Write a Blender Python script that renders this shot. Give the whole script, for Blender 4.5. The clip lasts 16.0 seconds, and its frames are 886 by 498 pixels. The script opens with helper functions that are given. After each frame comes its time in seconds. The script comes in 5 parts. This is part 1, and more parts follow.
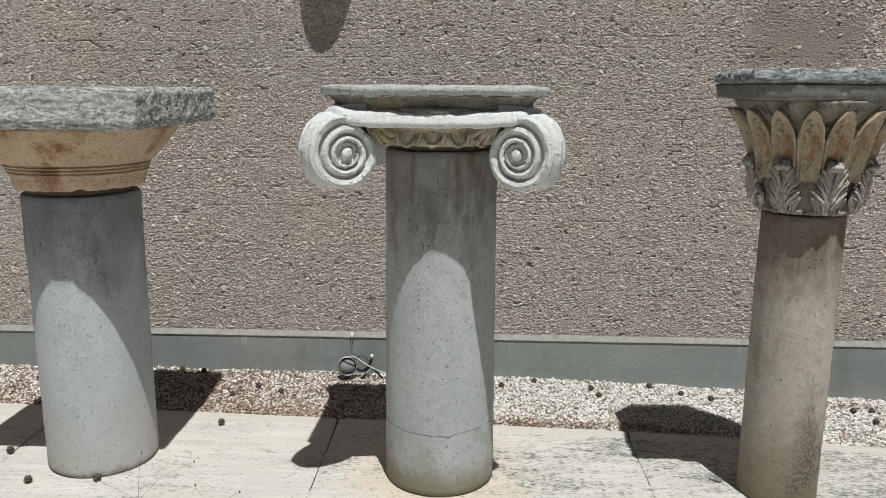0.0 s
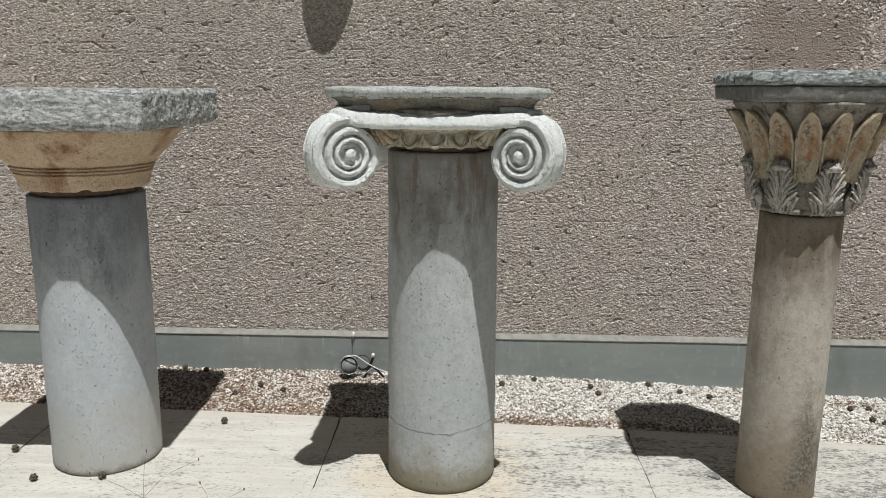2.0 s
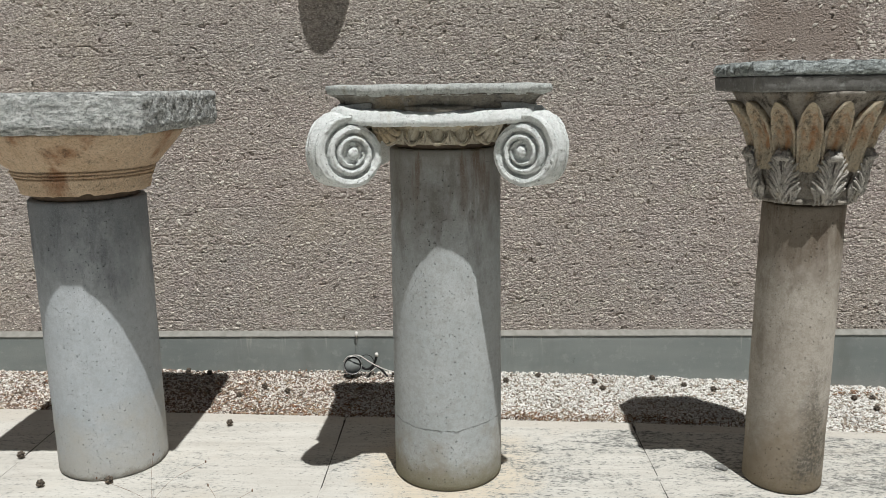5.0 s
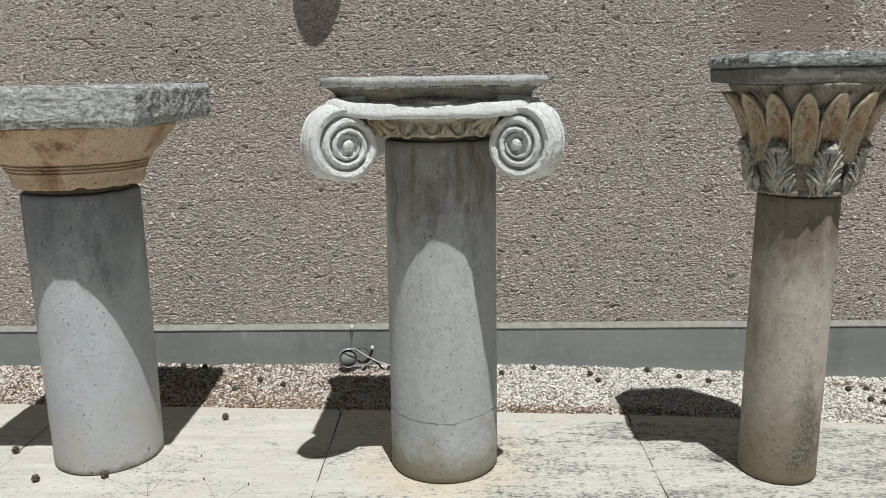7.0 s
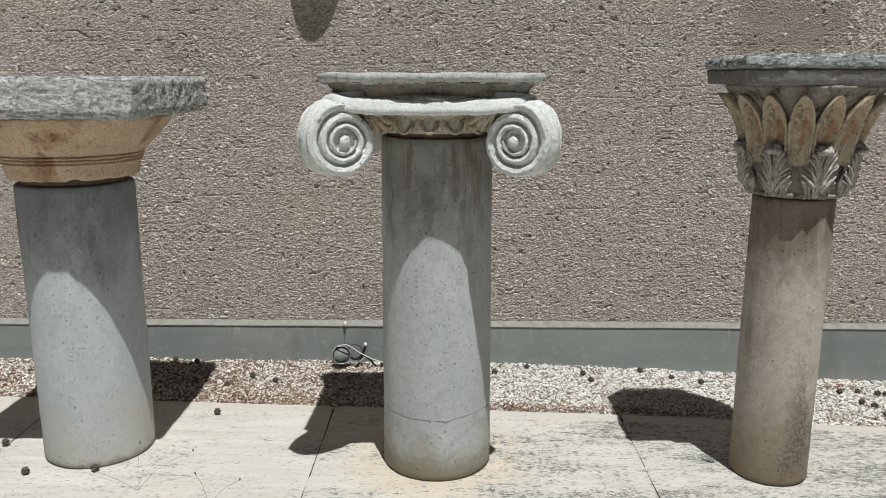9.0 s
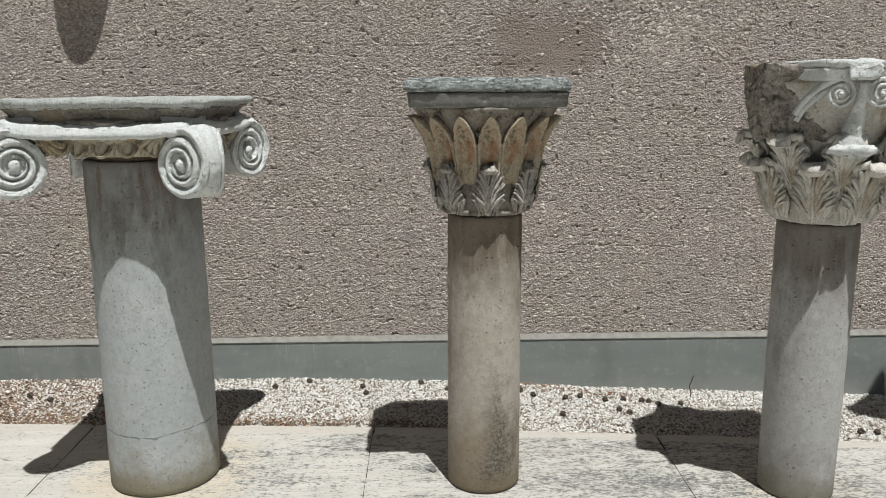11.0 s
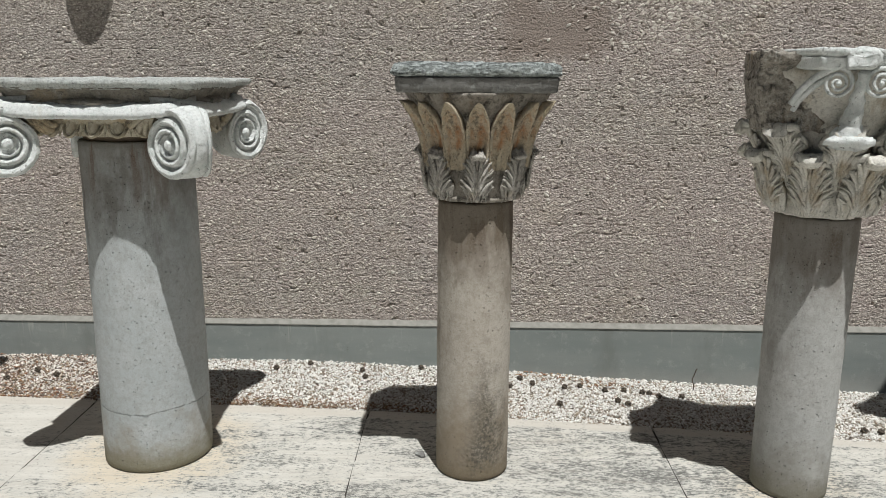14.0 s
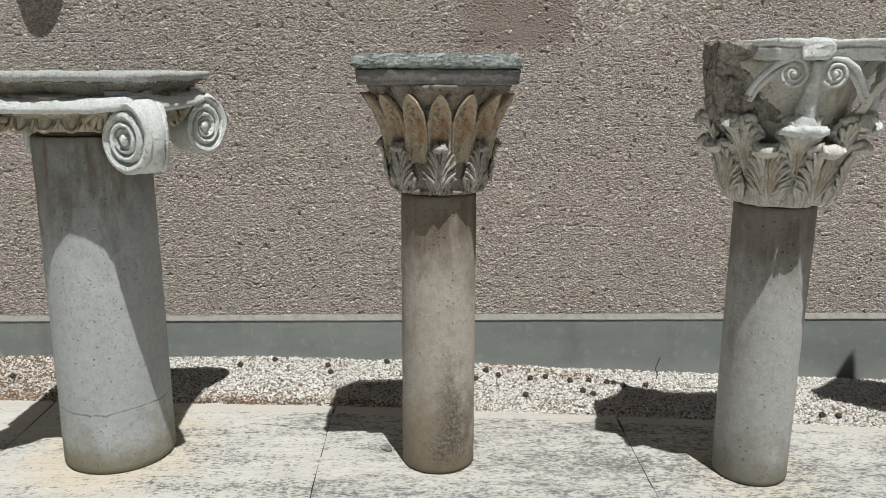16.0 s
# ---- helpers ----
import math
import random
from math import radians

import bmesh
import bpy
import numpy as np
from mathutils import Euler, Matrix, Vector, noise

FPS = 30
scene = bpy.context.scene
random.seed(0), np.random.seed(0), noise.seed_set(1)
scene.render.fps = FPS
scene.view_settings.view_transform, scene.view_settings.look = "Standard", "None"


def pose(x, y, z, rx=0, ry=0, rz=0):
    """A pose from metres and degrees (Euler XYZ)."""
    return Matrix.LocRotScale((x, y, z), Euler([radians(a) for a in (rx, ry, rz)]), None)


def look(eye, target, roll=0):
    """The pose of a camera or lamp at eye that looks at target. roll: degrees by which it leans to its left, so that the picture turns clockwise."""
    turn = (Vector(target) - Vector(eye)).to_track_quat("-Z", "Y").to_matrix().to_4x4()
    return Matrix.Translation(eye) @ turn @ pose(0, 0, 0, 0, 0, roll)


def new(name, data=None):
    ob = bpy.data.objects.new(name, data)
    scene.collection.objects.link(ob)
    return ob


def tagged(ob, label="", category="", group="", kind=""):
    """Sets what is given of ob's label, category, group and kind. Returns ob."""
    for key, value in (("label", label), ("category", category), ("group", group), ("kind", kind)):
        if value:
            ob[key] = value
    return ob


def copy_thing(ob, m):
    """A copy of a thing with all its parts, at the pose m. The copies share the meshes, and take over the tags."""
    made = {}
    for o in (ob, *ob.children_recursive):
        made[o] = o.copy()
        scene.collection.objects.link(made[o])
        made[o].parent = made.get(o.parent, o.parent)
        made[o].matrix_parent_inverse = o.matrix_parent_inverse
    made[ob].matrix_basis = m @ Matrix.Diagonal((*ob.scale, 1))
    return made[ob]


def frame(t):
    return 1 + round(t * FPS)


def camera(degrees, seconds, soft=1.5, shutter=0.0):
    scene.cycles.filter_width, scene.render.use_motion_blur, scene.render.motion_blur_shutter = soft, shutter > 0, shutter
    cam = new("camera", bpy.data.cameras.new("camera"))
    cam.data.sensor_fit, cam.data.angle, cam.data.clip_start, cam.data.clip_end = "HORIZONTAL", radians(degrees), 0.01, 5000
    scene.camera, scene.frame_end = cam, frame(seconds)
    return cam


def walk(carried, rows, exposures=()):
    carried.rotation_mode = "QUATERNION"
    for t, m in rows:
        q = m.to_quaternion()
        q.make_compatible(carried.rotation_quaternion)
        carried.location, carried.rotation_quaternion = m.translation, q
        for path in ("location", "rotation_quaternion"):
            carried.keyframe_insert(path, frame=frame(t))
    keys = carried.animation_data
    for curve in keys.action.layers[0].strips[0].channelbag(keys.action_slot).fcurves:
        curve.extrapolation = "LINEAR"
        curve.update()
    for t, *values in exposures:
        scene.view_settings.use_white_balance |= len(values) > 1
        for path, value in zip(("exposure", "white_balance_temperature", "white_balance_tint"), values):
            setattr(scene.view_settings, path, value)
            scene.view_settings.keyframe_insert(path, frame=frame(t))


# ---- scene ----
cam = camera(59.0, 16.0, soft=0.4)
PATH = [
    (0, (0.121, -0.04, 1.511), (0.046, 1.916, 1.103), 0.4),
    (0.5, (0.123, -0.038, 1.511), (0.055, 1.918, 1.101), 0.3),
    (1, (0.119, -0.04, 1.507), (0.055, 1.916, 1.094), 0.2),
    (1.5, (0.114, -0.052, 1.51), (0.048, 1.904, 1.094), 0.2),
    (2, (0.106, -0.071, 1.518), (0.037, 1.886, 1.109), 0.4),
    (2.5, (0.099, -0.057, 1.515), (0.033, 1.901, 1.115), 0.6),
    (3, (0.086, -0.061, 1.511), (0.016, 1.899, 1.121), 0.5),
    (3.5, (0.078, -0.073, 1.51), (0.008, 1.887, 1.118), 0.2),
    (4, (0.078, -0.073, 1.508), (0.01, 1.886, 1.111), -0.3),
    (6.5, (0.078, -0.071, 1.507), (0.025, 1.883, 1.083), -0.9),
    (7, (0.074, -0.068, 1.506), (0.029, 1.886, 1.079), -0.8),
    (7.5, (0.069, -0.08, 1.507), (0.029, 1.873, 1.078), -0.5),
    (8, (0.072, -0.07, 1.501), (0.039, 1.882, 1.07), -0.5),
    (8.5, (0.068, -0.068, 1.503), (0.037, 1.885, 1.071), -0.1),
    (9, (0.067, -0.067, 1.498), (0.039, 1.886, 1.069), 0.1),
    (9.5, (0.136, -0.068, 1.516), (0.135, 1.888, 1.098), -0.1),
    (10, (0.453, -0.141, 1.526), (0.549, 1.823, 1.159), -1.2),
    (10.2, (0.625, -0.17, 1.528), (0.753, 1.791, 1.155), -0.9),
    (12.3, (1.246, -0.093, 1.542), (1.107, 1.857, 1.121), 0.8),
    (12.5, (1.248, -0.095, 1.541), (1.12, 1.856, 1.119), 0.9),
    (13, (1.249, -0.095, 1.542), (1.148, 1.857, 1.117), 0.9),
    (13.5, (1.247, -0.107, 1.541), (1.181, 1.844, 1.109), 0.6),
    (14, (1.243, -0.127, 1.535), (1.198, 1.824, 1.098), 0.4),
    (14.5, (1.246, -0.135, 1.542), (1.23, 1.816, 1.1), 0.0),
    (15, (1.249, -0.13, 1.533), (1.261, 1.821, 1.09), -0.0),
    (15.5, (1.245, -0.119, 1.53), (1.277, 1.829, 1.079), 0.1),
    (16, (1.253, -0.118, 1.53), (1.294, 1.829, 1.078), 0.2),
]
walk(cam, [(t, look(eye, target, roll)) for t, eye, target, roll in PATH])

# ---------------- light ----------------
SUN_DIR = Vector((0.13, -0.335, 1.0)).normalized()      # towards the sun
world = bpy.data.worlds.new("sky")
scene.world = world
world.use_nodes = True
wn = world.node_tree
sky = wn.nodes.new("ShaderNodeTexSky")
sky.sky_type = "NISHITA"
sky.sun_disc = False
sky.sun_elevation = math.asin(SUN_DIR.z)
sky.sun_rotation = math.atan2(SUN_DIR.x, SUN_DIR.y)
wn.links.new(sky.outputs[0], wn.nodes["Background"].inputs[0])
wn.nodes["Background"].inputs[1].default_value = 0.0115
sun = new("sun", bpy.data.lights.new("sun", "SUN"))
sun.data.energy, sun.data.angle, sun.data.color = 5.0, radians(0.53), (1.0, 1.0, 0.98)
sun.matrix_world = look(SUN_DIR * 20, (0, 0, 0))
scene.view_settings.exposure = -0.09


# ---------------- materials ----------------
class Nodes:
    """A short hand for node materials in object coordinates."""

    def __init__(self, name, rough=0.85):
        self.m = bpy.data.materials.new(name)
        self.m.use_nodes = True
        self.t = self.m.node_tree
        self.b = self.t.nodes["Principled BSDF"]
        self.b.inputs["Roughness"].default_value = rough
        self.b.inputs["Specular IOR Level"].default_value = 0.25
        self.co = self.t.nodes.new("ShaderNodeTexCoord").outputs["Object"]

    def node(self, kind, **inputs):
        n = self.t.nodes.new(kind)
        for k, v in inputs.items():
            self.put(n.inputs[k.replace("_", " ")], v)
        return n

    def put(self, socket, v):
        if isinstance(v, bpy.types.NodeSocket):
            self.t.links.new(v, socket)
        else:
            socket.default_value = v

    def mapped(self, sx, sy, sz, shift=(0, 0, 0)):
        n = self.node("ShaderNodeMapping")
        self.put(n.inputs["Vector"], self.co)
        n.inputs["Scale"].default_value = (sx, sy, sz)
        n.inputs["Location"].default_value = shift
        return n.outputs[0]

    def noise(self, scale, detail=4.0, rough=0.55, co=None):
        return self.node("ShaderNodeTexNoise", Vector=co or self.co, Scale=scale, Detail=detail, Roughness=rough).outputs[0]

    def voronoi(self, scale, co=None, out="Distance", feature="F1"):
        n = self.node("ShaderNodeTexVoronoi", Vector=co or self.co, Scale=scale)
        n.feature = feature
        return n.outputs[out]

    def ramp(self, v, lo, hi, a=0.0, b=1.0):
        n = self.node("ShaderNodeMapRange", Value=v)
        n.clamp = True
        for k, x in (("From Min", lo), ("From Max", hi), ("To Min", a), ("To Max", b)):
            n.inputs[k].default_value = x
        return n.outputs[0]

    def math(self, op, a, b=0.0):
        n = self.t.nodes.new("ShaderNodeMath")
        n.operation = op
        self.put(n.inputs[0], a)
        self.put(n.inputs[1], b)
        return n.outputs[0]

    def mix(self, f, a, b, kind="MIX"):
        n = self.t.nodes.new("ShaderNodeMix")
        n.data_type, n.blend_type = "RGBA", kind
        for s, v in ((n.inputs[0], f), (n.inputs[6], a), (n.inputs[7], b)):
            self.put(s, (*v, 1) if isinstance(v, tuple) else v)
        return n.outputs[2]

    def xyz(self):
        n = self.t.nodes.new("ShaderNodeSeparateXYZ")
        self.put(n.inputs[0], self.co)
        return n.outputs

    def finish(self, colour, height=None, strength=0.5, distance=0.01):
        self.put(self.b.inputs["Base Color"], (*colour, 1) if isinstance(colour, tuple) else colour)
        if height is not None:
            n = self.node("ShaderNodeBump", Height=height, Strength=strength, Distance=distance)
            self.put(self.b.inputs["Normal"], n.outputs[0])
        return self.m


def wall_material():
    n = Nodes("exposed_aggregate", 0.92)
    wob3 = n.node("ShaderNodeTexNoise", Vector=n.co, Scale=26.0, Detail=2.0).outputs[1]
    bent = n.node("ShaderNodeVectorMath")
    bent.operation = "MULTIPLY_ADD"
    n.put(bent.inputs[0], wob3)
    bent.inputs[1].default_value = (0.022, 0.0, 0.012)
    n.put(bent.inputs[2], n.co)
    flat = n.node("ShaderNodeMapping")
    n.put(flat.inputs["Vector"], bent.outputs[0])
    flat.inputs["Scale"].default_value = (1.0, 0.3, 1.75)     # grains lie along the pour lines
    flat = flat.outputs[0]
    grain = n.noise(85, 6, 0.74, flat)
    fine = n.noise(230, 4, 0.75, flat)
    cell = n.voronoi(80, flat)
    tone = n.voronoi(80, flat, "Color")
    band = n.noise(0.9, 3, 0.6, n.mapped(0.35, 1, 4.0))
    blot = n.noise(3.0, 5, 0.65)
    c = n.mix(n.ramp(band, 0.40, 0.60), (0.52, 0.45, 0.41), (0.495, 0.452, 0.40))
    c = n.mix(n.ramp(blot, 0.50, 0.66, 0, 0.55), c, (0.54, 0.475, 0.37))
    c = n.mix(n.ramp(n.noise(4.5, 5, 0.65, n.mapped(1, 1, 1.3, (8, 3, 6))), 0.56, 0.70, 0, 0.45), c, (0.47, 0.465, 0.36))
    c = n.mix(n.ramp(n.noise(1.7, 4, 0.6, n.mapped(1, 1, 1.4, (4, 0, 2))), 0.5, 0.7, 0, 0.45), c, (0.45, 0.43, 0.42))
    c = n.mix(n.ramp(n.noise(3.6, 4, 0.6, n.mapped(1, 1, 1.6, (1, 0, 9))), 0.56, 0.7, 0, 0.5), c, (0.53, 0.44, 0.43))
    sep = n.t.nodes.new("ShaderNodeSeparateColor")
    n.put(sep.inputs[0], tone)
    light = n.math("MULTIPLY", n.ramp(sep.outputs[0], 0.52, 0.95), n.ramp(cell, 0.52, 0.36))
    dark = n.math("MULTIPLY", n.ramp(sep.outputs[1], 0.62, 0.85), n.ramp(cell, 0.46, 0.28))
    c = n.mix(n.ramp(cell, 0.44, 0.64, 0, 0.62), c, (0.19, 0.16, 0.145))
    c = n.mix(n.math("MULTIPLY", light, 0.62), c, (0.80, 0.75, 0.69))
    c = n.mix(n.math("MULTIPLY", dark, 0.55), c, (0.23, 0.19, 0.17))
    c = n.mix(n.ramp(grain, 0.34, 0.48, 0.62, 0), c, (0.17, 0.14, 0.13))
    clump = n.noise(44, 5, 0.66, n.mapped(1.0, 0.3, 1.5, (3, 0, 7)))
    c = n.mix(n.ramp(clump, 0.45, 0.36, 0, 0.75), c, (0.20, 0.165, 0.148))
    c = n.mix(n.ramp(clump, 0.55, 0.66, 0, 0.55), c, (0.70, 0.64, 0.58))
    c = n.mix(n.ramp(fine, 0.50, 0.62, 0, 0.5), c, (0.58, 0.535, 0.495))
    c = n.mix(n.ramp(fine, 0.48, 0.38, 0, 0.45), c, (0.19, 0.16, 0.145))
    # smooth mortar patch
    x, y, z = n.xyz()
    wob = n.math("MULTIPLY", n.math("SUBTRACT", n.noise(5, 6, 0.68), 0.5), 0.42)
    dx = n.math("ABSOLUTE", n.math("SUBTRACT", n.math("ADD", x, wob), 1.70))
    dz = n.math("ABSOLUTE", n.math("SUBTRACT", n.math("ADD", z, wob), 1.76))
    patch = n.math("MULTIPLY", n.ramp(dx, 0.34, 0.22), n.ramp(dz, 0.19, 0.10))
    c = n.mix(n.math("MULTIPLY", patch, 0.92), c, n.mix(n.ramp(grain, 0.35, 0.65), (0.26, 0.213, 0.186), (0.36, 0.303, 0.262)))
    h = n.math("ADD", grain, n.math("MULTIPLY", fine, 0.5))
    h = n.math("SUBTRACT", h, n.math("MULTIPLY", cell, 0.5))
    return n.finish(c, h, 0.7, 0.006)


def plinth_material():
    n = Nodes("plinth_render", 0.75)
    a = n.noise(2.2, 5, 0.6, n.mapped(0.6, 1, 2.5))
    c = n.mix(n.ramp(a, 0.35, 0.7), (0.225, 0.252, 0.242), (0.285, 0.308, 0.295))
    c = n.mix(n.ramp(n.noise(14, 7, 0.75), 0.54, 0.66, 0, 0.5), c, (0.37, 0.385, 0.37))
    c = n.mix(n.ramp(n.noise(5, 4, 0.6, n.mapped(1, 1, 0.3)), 0.55, 0.70, 0, 0.4), c, (0.17, 0.18, 0.165))
    z = n.xyz()[2]
    splash = n.math("ADD", z, n.math("MULTIPLY", n.noise(9, 5, 0.7), 0.12))
    c = n.mix(n.ramp(splash, 0.07, 0.0, 0, 0.4), c, (0.34, 0.335, 0.315))
    runs = n.math("MULTIPLY", n.ramp(n.noise(26, 3, 0.6, n.mapped(1, 1, 0.07, (3, 0, 1))), 0.63, 0.70), n.ramp(z, 0.10, 0.21))
    c = n.mix(n.math("MULTIPLY", runs, 0.55), c, (0.46, 0.455, 0.43))
    c = n.mix(n.ramp(n.noise(30, 5, 0.7, n.mapped(1, 1, 1, (2, 6, 6))), 0.68, 0.72, 0, 0.7), c, (0.13, 0.135, 0.13))
    return n.finish(c, n.noise(120, 4, 0.7), 0.25, 0.004)


def slab_material():
    n = Nodes("travertine", 0.75)
    rnd = n.node("ShaderNodeObjectInfo").outputs["Random"]
    vein = n.noise(5, 7, 0.7, n.mapped(0.5, 3.4, 1))
    fine = n.noise(110, 6, 0.8, n.mapped(0.7, 1.2, 1))
    crumb = n.noise(60, 9, 0.80, n.mapped(0.75, 1.5, 1, (2, 4, 0)))
    patch = n.noise(3.6, 6, 0.65, n.mapped(0.55, 1.5, 1, (3, 5, 0)))
    x, y, z = n.xyz()
    c = n.mix(n.ramp(vein, 0.38, 0.62), (0.55, 0.535, 0.49), (0.455, 0.438, 0.395))
    c = n.mix(n.ramp(fine, 0.45, 0.62, 0, 0.45), c, (0.59, 0.575, 0.535))
    c = n.mix(n.ramp(n.noise(2.2, 4, 0.6, n.mapped(1, 1, 1, (9, 1, 0))), 0.54, 0.70, 0, 0.35), c, (0.54, 0.48, 0.39))
    # sandy tide marks round two of the shafts
    for px, py, reach in ((0.002, 2.85, 0.42), (2.51, 2.65, 0.30)):
        dx, dy = n.math("SUBTRACT", x, px), n.math("SUBTRACT", y, py)
        far = n.math("SQRT", n.math("ADD", n.math("MULTIPLY", dx, dx), n.math("MULTIPLY", dy, dy)))
        far = n.math("ADD", far, n.math("MULTIPLY", n.math("SUBTRACT", n.noise(8, 5, 0.7), 0.5), 0.3))
        c = n.mix(n.ramp(far, reach, reach - 0.14, 0, 0.55), c, (0.56, 0.47, 0.34))
    # black lichen in crumbs and patches, thicker towards the shaded end of the row; a clean border along the rear edge
    rear = n.math("ADD", n.math("ADD", y, n.math("MULTIPLY", x, 0.05)), n.math("MULTIPLY", n.math("MULTIPLY", x, x), 0.013))
    rear = n.math("ADD", rear, n.math("MULTIPLY", n.math("SUBTRACT", n.noise(12, 4), 0.5), 0.02))
    border = n.ramp(rear, 3.225, 3.245)
    dirty = n.ramp(x, -0.9, 1.6, -0.03, 0.06)
    flaw = n.noise(21, 7, 0.74, n.mapped(0.7, 1.5, 1, (7, 3, 0)))
    crumb = n.math("ADD", n.math("MULTIPLY", crumb, 0.95), n.math("SUBTRACT", n.math("MULTIPLY", flaw, 0.55), 0.25))
    f = n.math("ADD", n.math("ADD", crumb, n.math("MULTIPLY", n.math("SUBTRACT", patch, 0.5), 0.42)), dirty)
    f = n.math("SUBTRACT", f, n.math("MULTIPLY", border, 0.14))
    c = n.mix(n.math("MULTIPLY", border, 0.5), c, (0.47, 0.435, 0.38))
    c = n.mix(n.ramp(f, 0.515, 0.535, 0, 0.6), c, (0.40, 0.40, 0.372))
    c = n.mix(n.ramp(f, 0.565, 0.585, 0, 0.8), c, (0.185, 0.192, 0.18))
    c = n.mix(n.ramp(f, 0.62, 0.64, 0, 0.85), c, (0.10, 0.098, 0.092))
    grit = n.math("MULTIPLY", n.ramp(fine, 0.57, 0.62), n.ramp(f, 0.44, 0.56, 0.15, 0.9))
    c = n.mix(n.math("MULTIPLY", grit, 0.75), c, (0.12, 0.117, 0.108))
    streak = n.ramp(n.noise(9, 6, 0.7, n.mapped(0.25, 3.0, 1, (5, 2, 0))), 0.55, 0.62, 0, 0.35)
    c = n.mix(streak, c, (0.37, 0.345, 0.305))
    holes = n.ramp(n.noise(75, 3, 0.6, n.mapped(0.5, 1.5, 1)), 0.63, 0.67)
    c = n.mix(n.math("MULTIPLY", holes, 0.7), c, (0.13, 0.12, 0.105))
    c = n.mix(n.ramp(rnd, 0, 1, 0, 0.12), c, (0.50, 0.48, 0.44))
    h = n.math("SUBTRACT", n.math("ADD", n.math("MULTIPLY", fine, 0.8), n.math("MULTIPLY", crumb, 0.5)), holes)
    return n.finish(c, h, 0.6, 0.004)


def concrete(name, a, b, stain, low=None, drip=None, shade_stain=None, spot=None, foot=None, seam=None):
    """Cast concrete of a shaft with air holes; low: a stain that climbs from the foot; drip: rust runs below the capital."""
    n = Nodes(name, 0.8)
    c = n.mix(n.ramp(n.noise(4.5, 5, 0.6), 0.35, 0.68), a, b)
    c = n.mix(n.ramp(n.noise(40, 6, 0.78), 0.45, 0.62, 0, 0.45), c, stain)
    c = n.mix(n.ramp(n.noise(2.6, 4, 0.6, n.mapped(1.6, 1.6, 0.5, (2, 7, 1))), 0.56, 0.72, 0, 0.55), c, stain)
    z = n.xyz()[2]
    if low:
        f = n.math("ADD", z, n.math("MULTIPLY", n.math("SUBTRACT", n.noise(6, 6, 0.68), 0.5), low[1] * 2.2))
        c = n.mix(n.ramp(f, low[0], low[0] * 0.2, 0, 0.7), c, low[2])
    # dark blotches, and the shade below the capital, both mixed into the colour
    if shade_stain:
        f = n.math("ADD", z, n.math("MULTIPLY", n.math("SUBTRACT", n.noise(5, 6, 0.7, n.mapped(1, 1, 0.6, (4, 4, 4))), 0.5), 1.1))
        c = n.mix(n.ramp(f, shade_stain[0] - 0.40, shade_stain[0] - 0.08, 0, 0.74), c, shade_stain[1])
        c = n.mix(n.math("MULTIPLY", n.ramp(n.noise(7, 6, 0.72, n.mapped(1, 1, 0.35, (9, 2, 5))), 0.53, 0.62), n.ramp(z, shade_stain[0] - 0.75, shade_stain[0] - 0.25, 0, 0.62)), c, shade_stain[1])
    if drip:
        f = n.math("MULTIPLY", n.ramp(z, drip[0] - 0.30, drip[0] - 0.05), n.ramp(n.noise(13, 5, 0.65, n.mapped(1, 1, 0.14)), 0.53, 0.60))
        c = n.mix(n.math("MULTIPLY", f, 0.75), c, drip[1])
    if spot:
        x = n.xyz()[0]
        wander = n.math("MULTIPLY", n.math("SUBTRACT", n.noise(13, 8, 0.78), 0.5), 0.26)
        across = n.math("ABSOLUTE", n.math("SUBTRACT", n.math("ADD", x, wander), spot[0]))
        reach = n.math("ADD", n.math("ADD", across, n.math("MULTIPLY", z, spot[1])), n.math("MULTIPLY", wander, 0.4))
        f = n.math("MULTIPLY", n.ramp(reach, spot[2], spot[2] * 0.45), n.ramp(n.noise(95, 8, 0.8), 0.43, 0.53, 0.30, 1.0))
        c = n.mix(n.math("MULTIPLY", f, 0.9), c, spot[3])
    def air_holes(scale, share, reach, squash, shift):
        v = n.node("ShaderNodeTexVoronoi", Vector=n.mapped(1.0, 1.0, squash, shift), Scale=scale)
        pick = n.t.nodes.new("ShaderNodeSeparateColor")
        n.put(pick.inputs[0], v.outputs["Color"])
        size = n.ramp(pick.outputs[0], 1 - share, 1.0, 0.0, reach)
        ragged = n.math("ADD", v.outputs["Distance"], n.math("MULTIPLY", n.math("SUBTRACT", n.noise(scale * 2.2, 3, 0.6), 0.5), 0.55))
        return n.ramp(n.math("SUBTRACT", size, ragged), 0.0, reach * 0.4)

    pits = n.math("MAXIMUM", air_holes(58, 0.5, 0.24, 1.3, (0, 0, 0)), n.math("MULTIPLY", air_holes(120, 0.7, 0.30, 0.9, (3, 1, 2)), n.ramp(n.noise(9, 4, 0.6), 0.42, 0.56)))
    if foot:
        f = n.math("ADD", z, n.math("MULTIPLY", n.math("SUBTRACT", n.noise(34, 8, 0.8), 0.5), 0.20))
        c = n.mix(n.ramp(f, foot[0], foot[0] * 0.25, 0, 0.8), c, foot[1])
